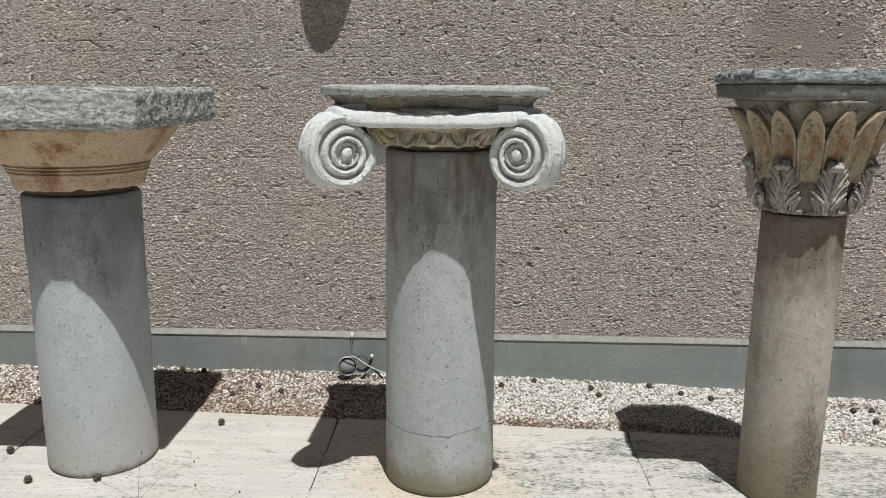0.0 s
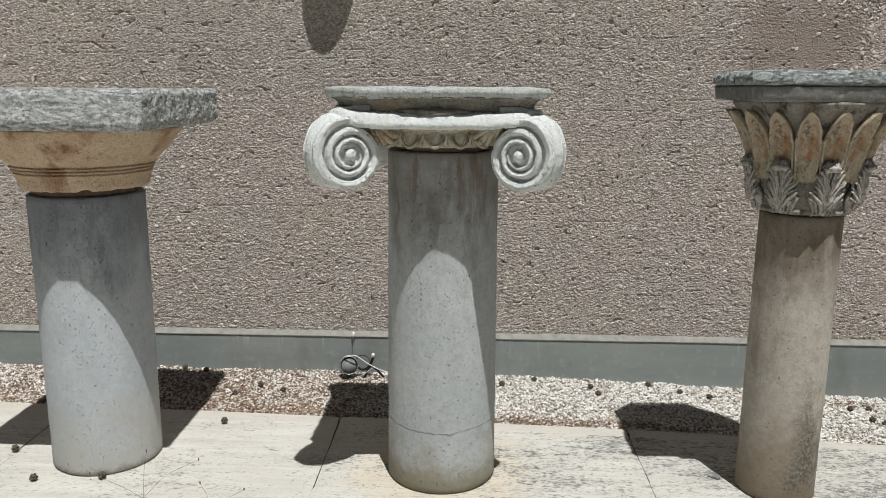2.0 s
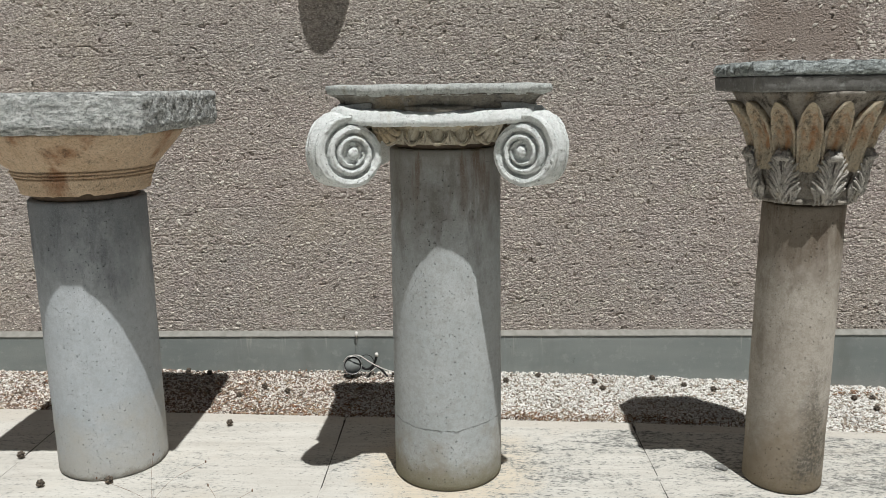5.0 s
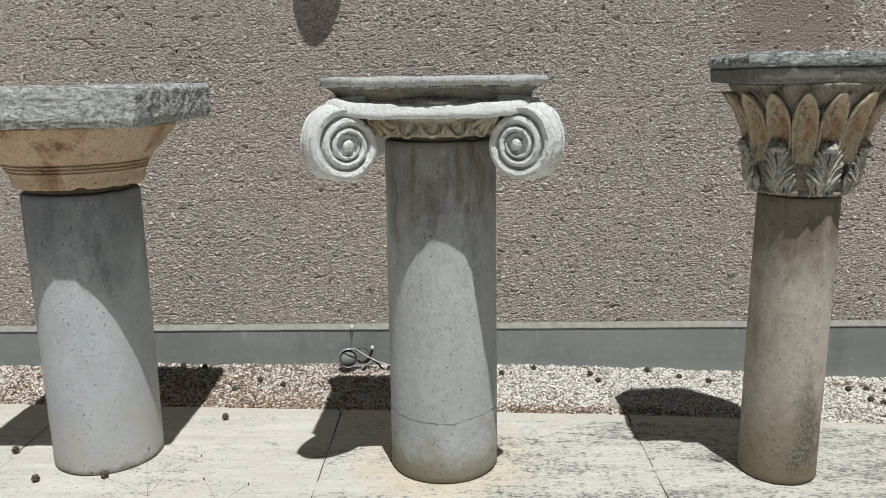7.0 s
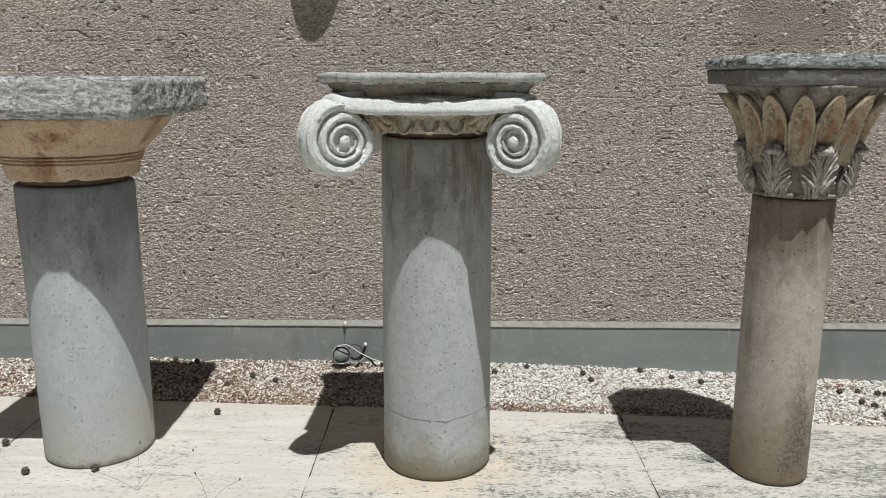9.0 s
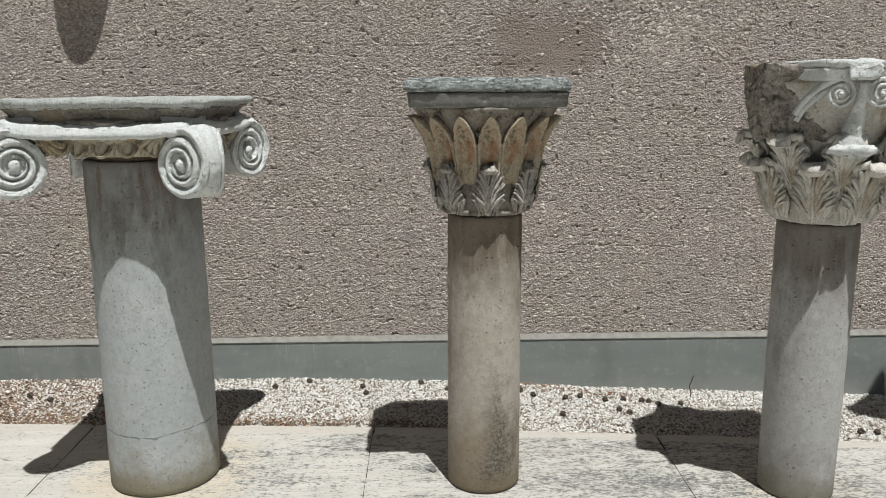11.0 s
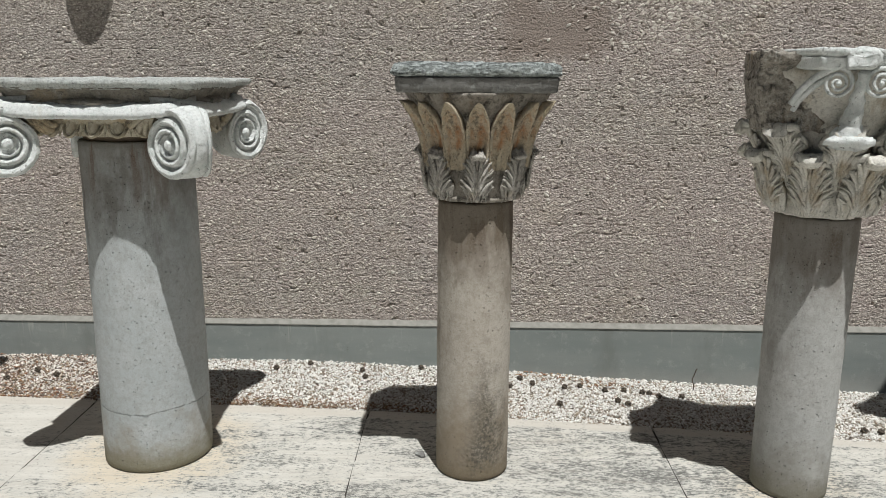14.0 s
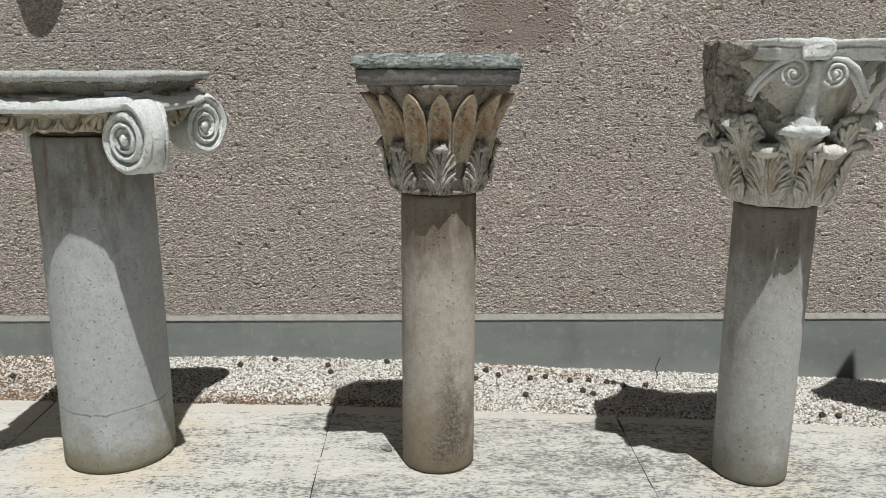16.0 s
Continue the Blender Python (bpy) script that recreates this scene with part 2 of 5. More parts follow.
    if seam:                                             # the ragged line where two casts meet
        line = n.math("ADD", z, n.math("MULTIPLY", n.math("SUBTRACT", n.noise(7, 2), 0.5), 0.07))
        line = n.math("ADD", line, n.math("MULTIPLY", n.math("SUBTRACT", n.noise(45, 4, 0.7), 0.5), 0.022))
        line = n.ramp(n.math("ABSOLUTE", n.math("SUBTRACT", line, seam)), 0.0032, 0.0012)
        pits = n.math("MAXIMUM", pits, n.math("MULTIPLY", line, n.ramp(n.noise(38, 5, 0.7), 0.40, 0.60, 0.0, 0.75)))
    c = n.mix(n.ramp(n.noise(190, 4, 0.75), 0.48, 0.66, 0, 0.5), c, stain)
    c = n.mix(n.math("MULTIPLY", pits, 0.22), c, (0.11, 0.105, 0.10))
    h = n.math("SUBTRACT", n.math("MULTIPLY", n.noise(160, 3, 0.7), 0.14), pits)
    return n.finish(c, h, 1.0, 0.011)


def stone(name, a, b, crust, crust_at, patina=None, patina_at=0.6, lichen=None, scale=1.0, bump=0.6, fleck=0.35, deep=0.009, bedding=0.0):
    """Weathered carved stone: two tones, a dark crust in patches, warm patina and pale or green lichen."""
    n = Nodes(name, 0.85)
    c = n.mix(n.ramp(n.noise(9 * scale, 6, 0.65), 0.35, 0.68), a, b)
    if patina:
        c = n.mix(n.ramp(n.noise(6 * scale, 5, 0.6, n.mapped(1, 1, 0.45, (3, 1, 8))), patina_at, patina_at + 0.14, 0, 0.85), c, patina)
    if lichen:
        c = n.mix(n.ramp(n.noise(22 * scale, 6, 0.75, n.mapped(1, 1, 1, (1, 9, 2))), 0.52, 0.66, 0, 0.75), c, lichen)
    c = n.mix(n.ramp(n.noise(13 * scale, 7, 0.75, n.mapped(1, 1, 0.8, (7, 2, 4))), crust_at, crust_at + 0.12, 0, 0.85), c, crust)
    speck = n.ramp(n.noise(85, 4, 0.65), 0.62, 0.70)
    c = n.mix(n.ramp(n.noise(110, 5, 0.8), 0.47, 0.62, 0, fleck), c, crust)
    c = n.mix(n.ramp(n.noise(75, 5, 0.8, n.mapped(1, 1, 1.5, (6, 6, 1))), 0.52, 0.64, 0, fleck), c, b)
    c = n.mix(n.math("MULTIPLY", speck, 0.7), c, (0.07, 0.065, 0.055))
    h = n.math("ADD", n.noise(70 * scale, 7, 0.76), n.math("MULTIPLY", speck, -0.5))
    if bedding:                                          # layered stone: fine level furrows, pale and black
        lay = n.noise(46, 9, 0.80, n.mapped(0.7, 0.7, 2.0, (4, 8, 1)))
        c = n.mix(n.ramp(lay, 0.54, 0.60, 0, bedding), c, crust)
        c = n.mix(n.ramp(lay, 0.46, 0.40, 0, bedding * 0.8), c, b)
        h = n.math("SUBTRACT", h, n.math("MULTIPLY", n.ramp(lay, 0.50, 0.60), 1.2))
    return n.finish(c, h, bump, deep)


def island(name, tones, rough=0.7, bump=60):
    """Loose bits, each with a tone of its own."""
    n = Nodes(name, rough)
    r = n.node("ShaderNodeNewGeometry").outputs["Random Per Island"]
    ramp = n.t.nodes.new("ShaderNodeValToRGB")
    n.put(ramp.inputs[0], r)
    e = ramp.color_ramp.elements
    e[0].color, e[1].color = (*tones[0][1], 1), (*tones[-1][1], 1)
    e[0].position, e[1].position = tones[0][0], tones[-1][0]
    for at, col in tones[1:-1]:
        k = e.new(at)
        k.color = (*col, 1)
    c = n.mix(n.ramp(n.noise(70, 3), 0.4, 0.7, 0, 0.25), ramp.outputs[0], (0.3, 0.27, 0.24))
    return n.finish(c, n.noise(bump, 3), 0.3, 0.003)


def plain(name, colour, rough=0.6, metal=0.0, second=None, scale=30):
    n = Nodes(name, rough)
    n.b.inputs["Metallic"].default_value = metal
    second = second or tuple(0.7 * x for x in colour)
    v = n.noise(scale, 5, 0.65)
    return n.finish(n.mix(n.ramp(v, 0.4, 0.7), colour, second), v, 0.2, 0.002)


M_WALL, M_PLINTH, M_SLAB = wall_material(), plinth_material(), slab_material()
M_CAP = plain("ledge_mortar", (0.27, 0.265, 0.24), 0.85, 0, (0.19, 0.185, 0.165), 22)
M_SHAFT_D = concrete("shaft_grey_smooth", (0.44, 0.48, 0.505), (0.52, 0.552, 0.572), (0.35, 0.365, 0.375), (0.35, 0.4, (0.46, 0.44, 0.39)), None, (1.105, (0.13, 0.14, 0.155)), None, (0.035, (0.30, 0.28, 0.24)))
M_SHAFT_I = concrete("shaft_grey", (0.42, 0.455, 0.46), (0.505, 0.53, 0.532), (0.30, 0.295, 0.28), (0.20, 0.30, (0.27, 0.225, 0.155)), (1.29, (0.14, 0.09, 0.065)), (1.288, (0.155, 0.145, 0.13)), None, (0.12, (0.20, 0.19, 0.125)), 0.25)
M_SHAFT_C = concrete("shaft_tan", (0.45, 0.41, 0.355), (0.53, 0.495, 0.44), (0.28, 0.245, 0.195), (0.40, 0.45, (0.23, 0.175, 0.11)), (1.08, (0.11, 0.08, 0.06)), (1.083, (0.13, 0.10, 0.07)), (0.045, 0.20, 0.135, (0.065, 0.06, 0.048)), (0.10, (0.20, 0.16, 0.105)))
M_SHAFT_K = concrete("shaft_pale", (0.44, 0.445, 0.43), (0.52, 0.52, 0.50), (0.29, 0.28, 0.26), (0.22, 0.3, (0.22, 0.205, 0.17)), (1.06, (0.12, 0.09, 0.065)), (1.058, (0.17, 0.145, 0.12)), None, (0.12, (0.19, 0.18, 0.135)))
M_ION = stone("grey_white_marble", (0.80, 0.83, 0.81), (0.90, 0.925, 0.91), (0.18, 0.185, 0.17), 0.635, (0.58, 0.56, 0.47), 0.65, (0.66, 0.735, 0.705), 1.4, 0.9, 0.22, 0.012)
# black crust; the cavetto's shade below the rim is also in this tone
M_ION_AB = stone("crusted_shaded_marble", (0.20, 0.185, 0.155), (0.30, 0.28, 0.24), (0.06, 0.058, 0.055), 0.53, (0.30, 0.25, 0.18), 0.53, (0.42, 0.43, 0.40), 1.4, 0.8, 0.4)
M_ION_TOP = stone("green_white_marble", (0.56, 0.59, 0.565), (0.78, 0.80, 0.77), (0.12, 0.125, 0.12), 0.575, (0.46, 0.42, 0.33), 0.60, (0.66, 0.72, 0.69), 1.6, 1.0, 0.45, 0.014)
M_ION_EGG = stone("ochre_marble", (0.40, 0.365, 0.28), (0.51, 0.47, 0.38), (0.08, 0.065, 0.045), 0.525, (0.42, 0.33, 0.21), 0.5, None, 1.4)
M_DOR_AB = stone("lichened_limestone", (0.80, 0.83, 0.80), (0.95, 0.96, 0.94), (0.08, 0.10, 0.10), 0.62, None, 0.6, (0.80, 0.86, 0.825), 2.2, 1.0, 0.45, 0.014, 0.5)
M_DOR_EC = stone("tan_limestone", (0.64, 0.47, 0.31), (0.78, 0.62, 0.45), (0.10, 0.07, 0.045), 0.575, (0.36, 0.175, 0.085), 0.52, None, 1.3, 0.9, 0.34, 0.013)
# grey stone; the abacus band's shade under the crown is in this tone
M_COR_AB = stone("slate_grey_shade_marble", (0.15, 0.148, 0.14), (0.23, 0.226, 0.213), (0.06, 0.06, 0.058), 0.57, None, 0.6, (0.42, 0.44, 0.42), 1.0, 0.6, 0.3)
M_COR_TOP = stone("green_chipped_marble", (0.48, 0.53, 0.52), (0.80, 0.86, 0.845), (0.08, 0.092, 0.092), 0.53, None, 0.6, (0.76, 0.81, 0.80), 1.8, 1.0, 0.4, 0.014, 0.45)
M_COR = stone("smoked_marble", (0.47, 0.435, 0.38), (0.77, 0.74, 0.69), (0.04, 0.034, 0.029), 0.54, (0.50, 0.40, 0.27), 0.58, None, 2.0, 0.9, 0.36, 0.012)
# soot, with the shade between the leaves put into the colour as well
M_COR_BELL = stone("sooty_shaded_marble", (0.33, 0.30, 0.26), (0.48, 0.44, 0.38), (0.03, 0.026, 0.022), 0.52, (0.30, 0.22, 0.13), 0.55, None, 2.0, 0.9, 0.36, 0.012)
M_COR_LEAF = stone("patinated_marble", (0.55, 0.465, 0.335), (0.70, 0.615, 0.47), (0.06, 0.045, 0.032), 0.535, (0.44, 0.205, 0.085), 0.545, (0.42, 0.39, 0.335), 2.0, 0.9, 0.34)
M_KOR = stone("beige_marble", (0.66, 0.64, 0.575), (0.82, 0.80, 0.74), (0.20, 0.185, 0.16), 0.62, (0.56, 0.48, 0.35), 0.62, None, 1.3, 0.7, 0.18)
M_KOR_LEAF = stone("olive_stained_marble", (0.70, 0.675, 0.60), (0.86, 0.84, 0.78), (0.09, 0.077, 0.062), 0.575, (0.44, 0.345, 0.215), 0.53, None, 1.9, 0.8, 0.26, 0.010)
M_KOR_DARK = stone("blackened_marble", (0.35, 0.315, 0.27), (0.55, 0.515, 0.455), (0.035, 0.03, 0.026), 0.50, (0.46, 0.34, 0.22), 0.56, (0.70, 0.71, 0.67), 1.8, 0.9, 0.45)
M_GRAVEL = island("marble_chips", [(0.0, (0.66, 0.65, 0.61)), (0.55, (0.80, 0.79, 0.76)), (0.8, (0.56, 0.53, 0.48)), (0.93, (0.33, 0.26, 0.19)), (1.0, (0.12, 0.10, 0.085))], 0.55)
M_GRAVEL_OLD = island("stained_chips", [(0.0, (0.58, 0.52, 0.46)), (0.45, (0.78, 0.74, 0.68)), (0.62, (0.30, 0.22, 0.165)), (0.82, (0.20, 0.13, 0.10)), (1.0, (0.09, 0.07, 0.06))], 0.6)
M_BED = plain("gravel_bed", (0.30, 0.26, 0.21), 0.95, 0, (0.16, 0.13, 0.10), 40)
M_EARTH = plain("earth", (0.22, 0.18, 0.13), 0.95, 0, (0.15, 0.12, 0.09), 2)
M_PEBBLE = island("wall_stones", [(0.0, (0.36, 0.305, 0.28)), (0.3, (0.49, 0.425, 0.39)), (0.6, (0.57, 0.52, 0.46)), (0.92, (0.78, 0.74, 0.67)), (1.0, (0.24, 0.20, 0.18))], 0.95)
M_CONE = plain("cone_scale", (0.13, 0.105, 0.08), 0.85, 0, (0.06, 0.05, 0.04), 60)
M_STRAW = island("dry_litter", [(0.0, (0.32, 0.22, 0.13)), (0.35, (0.27, 0.12, 0.06)), (0.6, (0.16, 0.10, 0.065)), (1.0, (0.44, 0.34, 0.22))], 0.85)
M_BLACK = plain("black_metal", (0.03, 0.03, 0.03), 0.45, 0.3)
M_STEEL = plain("dull_steel", (0.42, 0.42, 0.41), 0.4, 0.8)
M_CABLE = plain("white_cable", (0.66, 0.64, 0.60), 0.5)
M_MORTAR = plain("dark_joint", (0.05, 0.045, 0.04), 0.95)
M_LEAD = plain("bedding_mortar", (0.16, 0.125, 0.095), 0.9, 0, (0.09, 0.07, 0.055), 25)


# ---------------- mesh helpers ----------------
def mesh_of(name, verts, faces, material, smooth=True):
    me = bpy.data.meshes.new(name)
    me.from_pydata([tuple(v) for v in verts], [], faces)
    me.materials.append(material)
    if smooth:
        me.polygons.foreach_set("use_smooth", [True] * len(me.polygons))
    me.update()
    return me


def thing(name, x, y, z, turn=0.0, **tags):
    ob = new(name)
    ob.empty_display_size = 0.1
    ob.matrix_world = pose(x, y, z, 0, 0, turn)
    return tagged(ob, **tags)


def part(name, me, parent, label="", m=None):
    ob = new(name, me)
    ob.parent = parent
    if m is not None:
        ob.matrix_basis = m
    return tagged(ob, label) if label else ob


def solid(name, me, **tags):
    return tagged(new(name, me), **tags)


def rough(verts, amp, freq, seed=0.0, octaves=3, layers=1.0):
    """Wear: moves points by a noise of several scales."""
    out = []
    shift = Vector((seed * 7.3, seed * 3.1, seed * 5.7))
    for v in verts:
        v = Vector(v)
        w = Vector((v.x, v.y, v.z * layers))             # layers > 1: wear that follows level beds
        d, a, f = Vector((0, 0, 0)), amp, freq
        for _ in range(octaves):
            d += a * noise.noise_vector(w * f + shift)
            a, f = a * 0.5, f * 2.1
        out.append(v + d)
    return out


def loft(rings, caps=(True, True)):
    n = len(rings[0])
    verts = [p for r in rings for p in r]
    faces = [(i * n + j, i * n + (j + 1) % n, (i + 1) * n + (j + 1) % n, (i + 1) * n + j) for i in range(len(rings) - 1) for j in range(n)]
    for on, base, flip in ((caps[0], 0, True), (caps[1], (len(rings) - 1) * n, False)):
        if on:
            c = sum((Vector(p) for p in verts[base:base + n]), Vector()) / n
            verts.append(c)
            k = len(verts) - 1
            faces += [(base + (j + 1) % n, base + j, k) if flip else (base + j, base + (j + 1) % n, k) for j in range(n)]
    return verts, faces


def revolve(profile, n=64):
    return loft([[(r * math.cos(2 * math.pi * j / n), r * math.sin(2 * math.pi * j / n), z) for j in range(n)] for r, z in profile])


def square(h, z, cuts=(0.0, 0.0, 0.0, 0.0), hollow=0.0, per=20):
    """A square outline with cut corners (front-right, back-right, back-left, front-left) and hollow sides."""
    a, b, c, d = cuts
    side = [((-h + d, -h), (h - a, -h), (0, 1)), ((h, -h + a), (h, h - b), (-1, 0)), ((h - b, h), (-h + c, h), (0, -1)), ((-h, h - c), (-h, -h + d), (1, 0))]
    out = []
    for p, q, inward in side:
        for i in range(per):
            s = i / (per - 1)
            k = hollow * (1 - (2 * s - 1) ** 2)
            out.append((p[0] + (q[0] - p[0]) * s + inward[0] * k, p[1] + (q[1] - p[1]) * s + inward[1] * k, z))
    return out


def sheet(f, nu, nv, wrap=False):
    verts = [f(i / (nu - 1), j / (nv - (0 if wrap else 1))) for i in range(nu) for j in range(nv)]
    cols = nv if wrap else nv - 1
    faces = [(i * nv + j, i * nv + (j + 1) % nv, (i + 1) * nv + (j + 1) % nv, (i + 1) * nv + j) for i in range(nu - 1) for j in range(cols)]
    return verts, faces


def blob(c, r, nu=18, nv=28):
    """A rounded lump about c, to be worn by rough()."""
    return sheet(lambda u, v: (c[0] + r[0] * math.sin(math.pi * u) * math.cos(2 * math.pi * v), c[1] + r[1] * math.sin(math.pi * u) * math.sin(2 * math.pi * v), c[2] + r[2] * math.cos(math.pi * u)), nu, nv, True)


def tube(points, radius, n=8):
    pts = [Vector(p) for p in points]
    rings = []
    side = None
    for i, p in enumerate(pts):
        d = (pts[min(i + 1, len(pts) - 1)] - pts[max(i - 1, 0)]).normalized()
        side = (side - d * side.dot(d)).normalized() if side else d.orthogonal().normalized()
        up = d.cross(side)
        r = float(radius[i] if isinstance(radius, (list, tuple)) else radius)
        rings.append([p + r * (math.cos(2 * math.pi * j / n) * side + math.sin(2 * math.pi * j / n) * up) for j in range(n)])
    return loft(rings)


def joined(*pieces):
    verts, faces = [], []
    for v, f in pieces:
        k = len(verts)
        verts += [tuple(p) for p in v]
        faces += [tuple(i + k for i in q) for q in f]
    return verts, faces


def smooth_at(points, s):
    """A smooth curve through control points, s from 0 to 1."""
    n = len(points) - 1
    i = min(int(s * n), n - 1)
    t = float(s * n - i)
    p0, p1, p2, p3 = (Vector(points[max(0, min(n, k))]) for k in (i - 1, i, i + 1, i + 2))
    return 0.5 * ((2 * p1) + (p2 - p0) * t + (2 * p0 - 5 * p1 + 4 * p2 - p3) * t * t + (3 * p1 - p0 - 3 * p2 + p3) * t ** 3)


def box(x0, x1, y0, y1, z0, z1, bevel=0.0):
    bm = bmesh.new()
    bmesh.ops.create_cube(bm, size=1, matrix=Matrix.LocRotScale(((x0 + x1) / 2, (y0 + y1) / 2, (z0 + z1) / 2), None, (x1 - x0, y1 - y0, z1 - z0)))
    if bevel:
        bmesh.ops.bevel(bm, geom=bm.edges[:], offset=bevel, segments=2, affect="EDGES")
    v = [p.co.copy() for p in bm.verts]
    bm.verts.index_update()
    f = [tuple(q.index for q in g.verts) for g in bm.faces]
    bm.free()
    return v, f


# ---------------- wall, plinth, ground ----------------
WALL_Y, FACE_Y = 3.88, 3.855


def lattice(u, v, seed):
    """Smooth value noise on arrays, from 0 to 1."""
    rng = np.random.RandomState(seed)
    table = rng.rand(256, 256)
    iu, iv = np.floor(u).astype(int), np.floor(v).astype(int)
    fu, fv = u - iu, v - iv
    fu, fv = fu * fu * (3 - 2 * fu), fv * fv * (3 - 2 * fv)
    a, b = table[iu % 256, iv % 256], table[(iu + 1) % 256, iv % 256]
    c, d = table[iu % 256, (iv + 1) % 256], table[(iu + 1) % 256, (iv + 1) % 256]
    return (a * (1 - fu) + b * fu) * (1 - fv) + (c * (1 - fu) + d * fu) * fv


def in_patch(x, z):
    """Where mortar was smeared over the stones."""
    return (abs(x - 1.70) < 0.27) & (abs(z - 1.76) < 0.13)


def rough_face(x0, x1, z0, z1, nx, nz):
    """The wall's near face: grains and hollows stand out as real relief."""
    x, z = np.meshgrid(np.linspace(x0, x1, nx), np.linspace(z0, z1, nz), indexing="ij")
    bend = 0.012 * lattice(x * 3, z * 6, 9)
    zz = z + bend
    h = 0.0005 * lattice(x * 45, zz * 70, 1) + 0.0022 * lattice(x * 120, zz * 160, 2) + 0.0034 * lattice(x * 200, zz * 250, 3)
    h += 0.004 * lattice(x * 5, zz * 11, 4) * lattice(x * 1.3, zz * 4, 8)
    # pour lines: broken level grooves, now faint, now open
    course = zz * 21.0 + 1.6 * lattice(x * 1.1, zz * 2, 14)
    near = abs(course - np.round(course))
    vary = lattice(x * 2.6, np.round(course) * 3.7, 5)
    broken = lattice(x * 55, np.round(course) * 5.3, 15)
    groove = np.clip(1 - near / 0.12, 0, 1) * np.clip((broken - 0.45) / 0.25, 0, 1) * np.clip((vary - 0.45) / 0.35, 0, 1)
    h -= 0.0050 * groove
    deep = np.clip((lattice(x * 44, zz * 62, 6) - 0.87) / 0.08, 0, 1)
    h -= 0.0095 * deep
    wave = 0.16 * (lattice(x * 7, z * 9, 17) - 0.5)
    calm = 1 - 0.72 * np.clip((0.27 - abs(x + wave - 1.70)) / 0.14, 0, 1) * np.clip((0.14 - abs(z + wave - 1.76)) / 0.10, 0, 1)
    h = h * calm + 0.003 * (1 - calm)
    hole = ((x - 0.449) / 0.012) ** 2 + ((z - 0.70) / 0.009) ** 2
    h -= 0.03 * np.clip(1.3 - hole, 0, 1)
    y = WALL_Y + 0.006 - h
    v = np.stack([x, y, z], -1).reshape(-1, 3)
    i, j = np.meshgrid(np.arange(nx - 1), np.arange(nz - 1), indexing="ij")
    a = (i * nz + j).ravel()
    return v, np.stack([a, a + nz, a + nz + 1, a + 1], -1)


fv, ff = rough_face(-2.7, 4.1, 0.243, 2.02, 1420, 510)
bv, bf = box(-6.0, 8.0, WALL_Y + 0.012, WALL_Y + 0.3, 0.243, 3.6)
bf = [tuple(i + len(fv) for i in q) for q in bf]
me = bpy.data.meshes.new("wall_north")
me.from_pydata(np.concatenate([fv, np.array([tuple(p) for p in bv])]), [], ff.tolist() + bf)
me.materials.append(M_WALL)
me.update()
solid("wall_north", me, kind="structure", category="wall", label="mauve-grey exposed aggregate concrete wall with pour lines")

ICO = bmesh.new()
bmesh.ops.create_icosphere(ICO, subdivisions=1, radius=1)
ICO_V = np.array([tuple(p.co) for p in ICO.verts])
ICO.verts.index_update()
ICO_F = np.array([[q.index for q in g.verts] for g in ICO.faces])
ICO.free()


def scatter(name, places, sizes, turns, material, seed=3, uneven=0.22, round_edges=True):
    """Many small stones in one mesh: places (n,3), half sizes (n,3), turns (n,3,3)."""
    rng = np.random.RandomState(seed)
    n = len(places)
    v = ICO_V[None] * (1 + uneven * (rng.rand(n, len(ICO_V), 1) - 0.5)) * sizes[:, None, :]
    v = np.einsum("nij,nkj->nki", turns, v) + places[:, None, :]
    f = (ICO_F[None] + (np.arange(n) * len(ICO_V))[:, None, None]).reshape(-1, 3)
    me = bpy.data.meshes.new(name)
    me.from_pydata(v.reshape(-1, 3), [], f.tolist())
    me.materials.append(material)
    me.polygons.foreach_set("use_smooth", [round_edges] * len(me.polygons))
    me.update()
    return me


def turns_of(n, rng, tilt=0.5):
    """Random turns about z, then a tilt."""
    a, b, c = rng.rand(n) * 6.283, (rng.rand(n) - 0.5) * 2 * tilt, (rng.rand(n) - 0.5) * 2 * tilt
    ca, sa, cb, sb, cc, sc = np.cos(a), np.sin(a), np.cos(b), np.sin(b), np.cos(c), np.sin(c)
    o, l = np.zeros(n), np.ones(n)
    rz = np.stack([ca, -sa, o, sa, ca, o, o, o, l], -1).reshape(n, 3, 3)
    rx = np.stack([l, o, o, o, cb, -sb, o, sb, cb], -1).reshape(n, 3, 3)
    ry = np.stack([cc, o, sc, o, l, o, -sc, o, cc], -1).reshape(n, 3, 3)
    return rx @ ry @ rz


rng = np.random.RandomState(11)
n = 22000
px, pz = -2.7 + 6.8 * rng.rand(n), 0.25 + 1.76 * rng.rand(n)
coarse = rng.rand(n) < 0.05
px[coarse], pz[coarse] = 2.25 + 0.20 * rng.randn(coarse.sum()), 1.80 + 0.11 * rng.randn(coarse.sum())
keep = (pz < 2.0) & (coarse | (lattice(px * 4, pz * 9, 21) * 0.6 + lattice(px * 1.2, pz * 2.2, 22) * 0.5 > 0.45 + 0.25 * (rng.rand(n) - 0.5))) & ~(in_patch(px, pz) & (rng.rand(n) > 0.06 + 0.45 * lattice(px * 9, pz * 12, 23)))
px, pz, coarse = px[keep], pz[keep], coarse[keep]
n = len(px)
big = 0.0028 + 0.0080 * rng.rand(n) ** 2.8 + coarse * 0.0035 * rng.rand(n)
sizes = np.stack([big * (0.95 + 0.65 * rng.rand(n)), np.full(n, 0.0022) + big * 0.09, big * (0.55 + 0.35 * rng.rand(n))], -1)
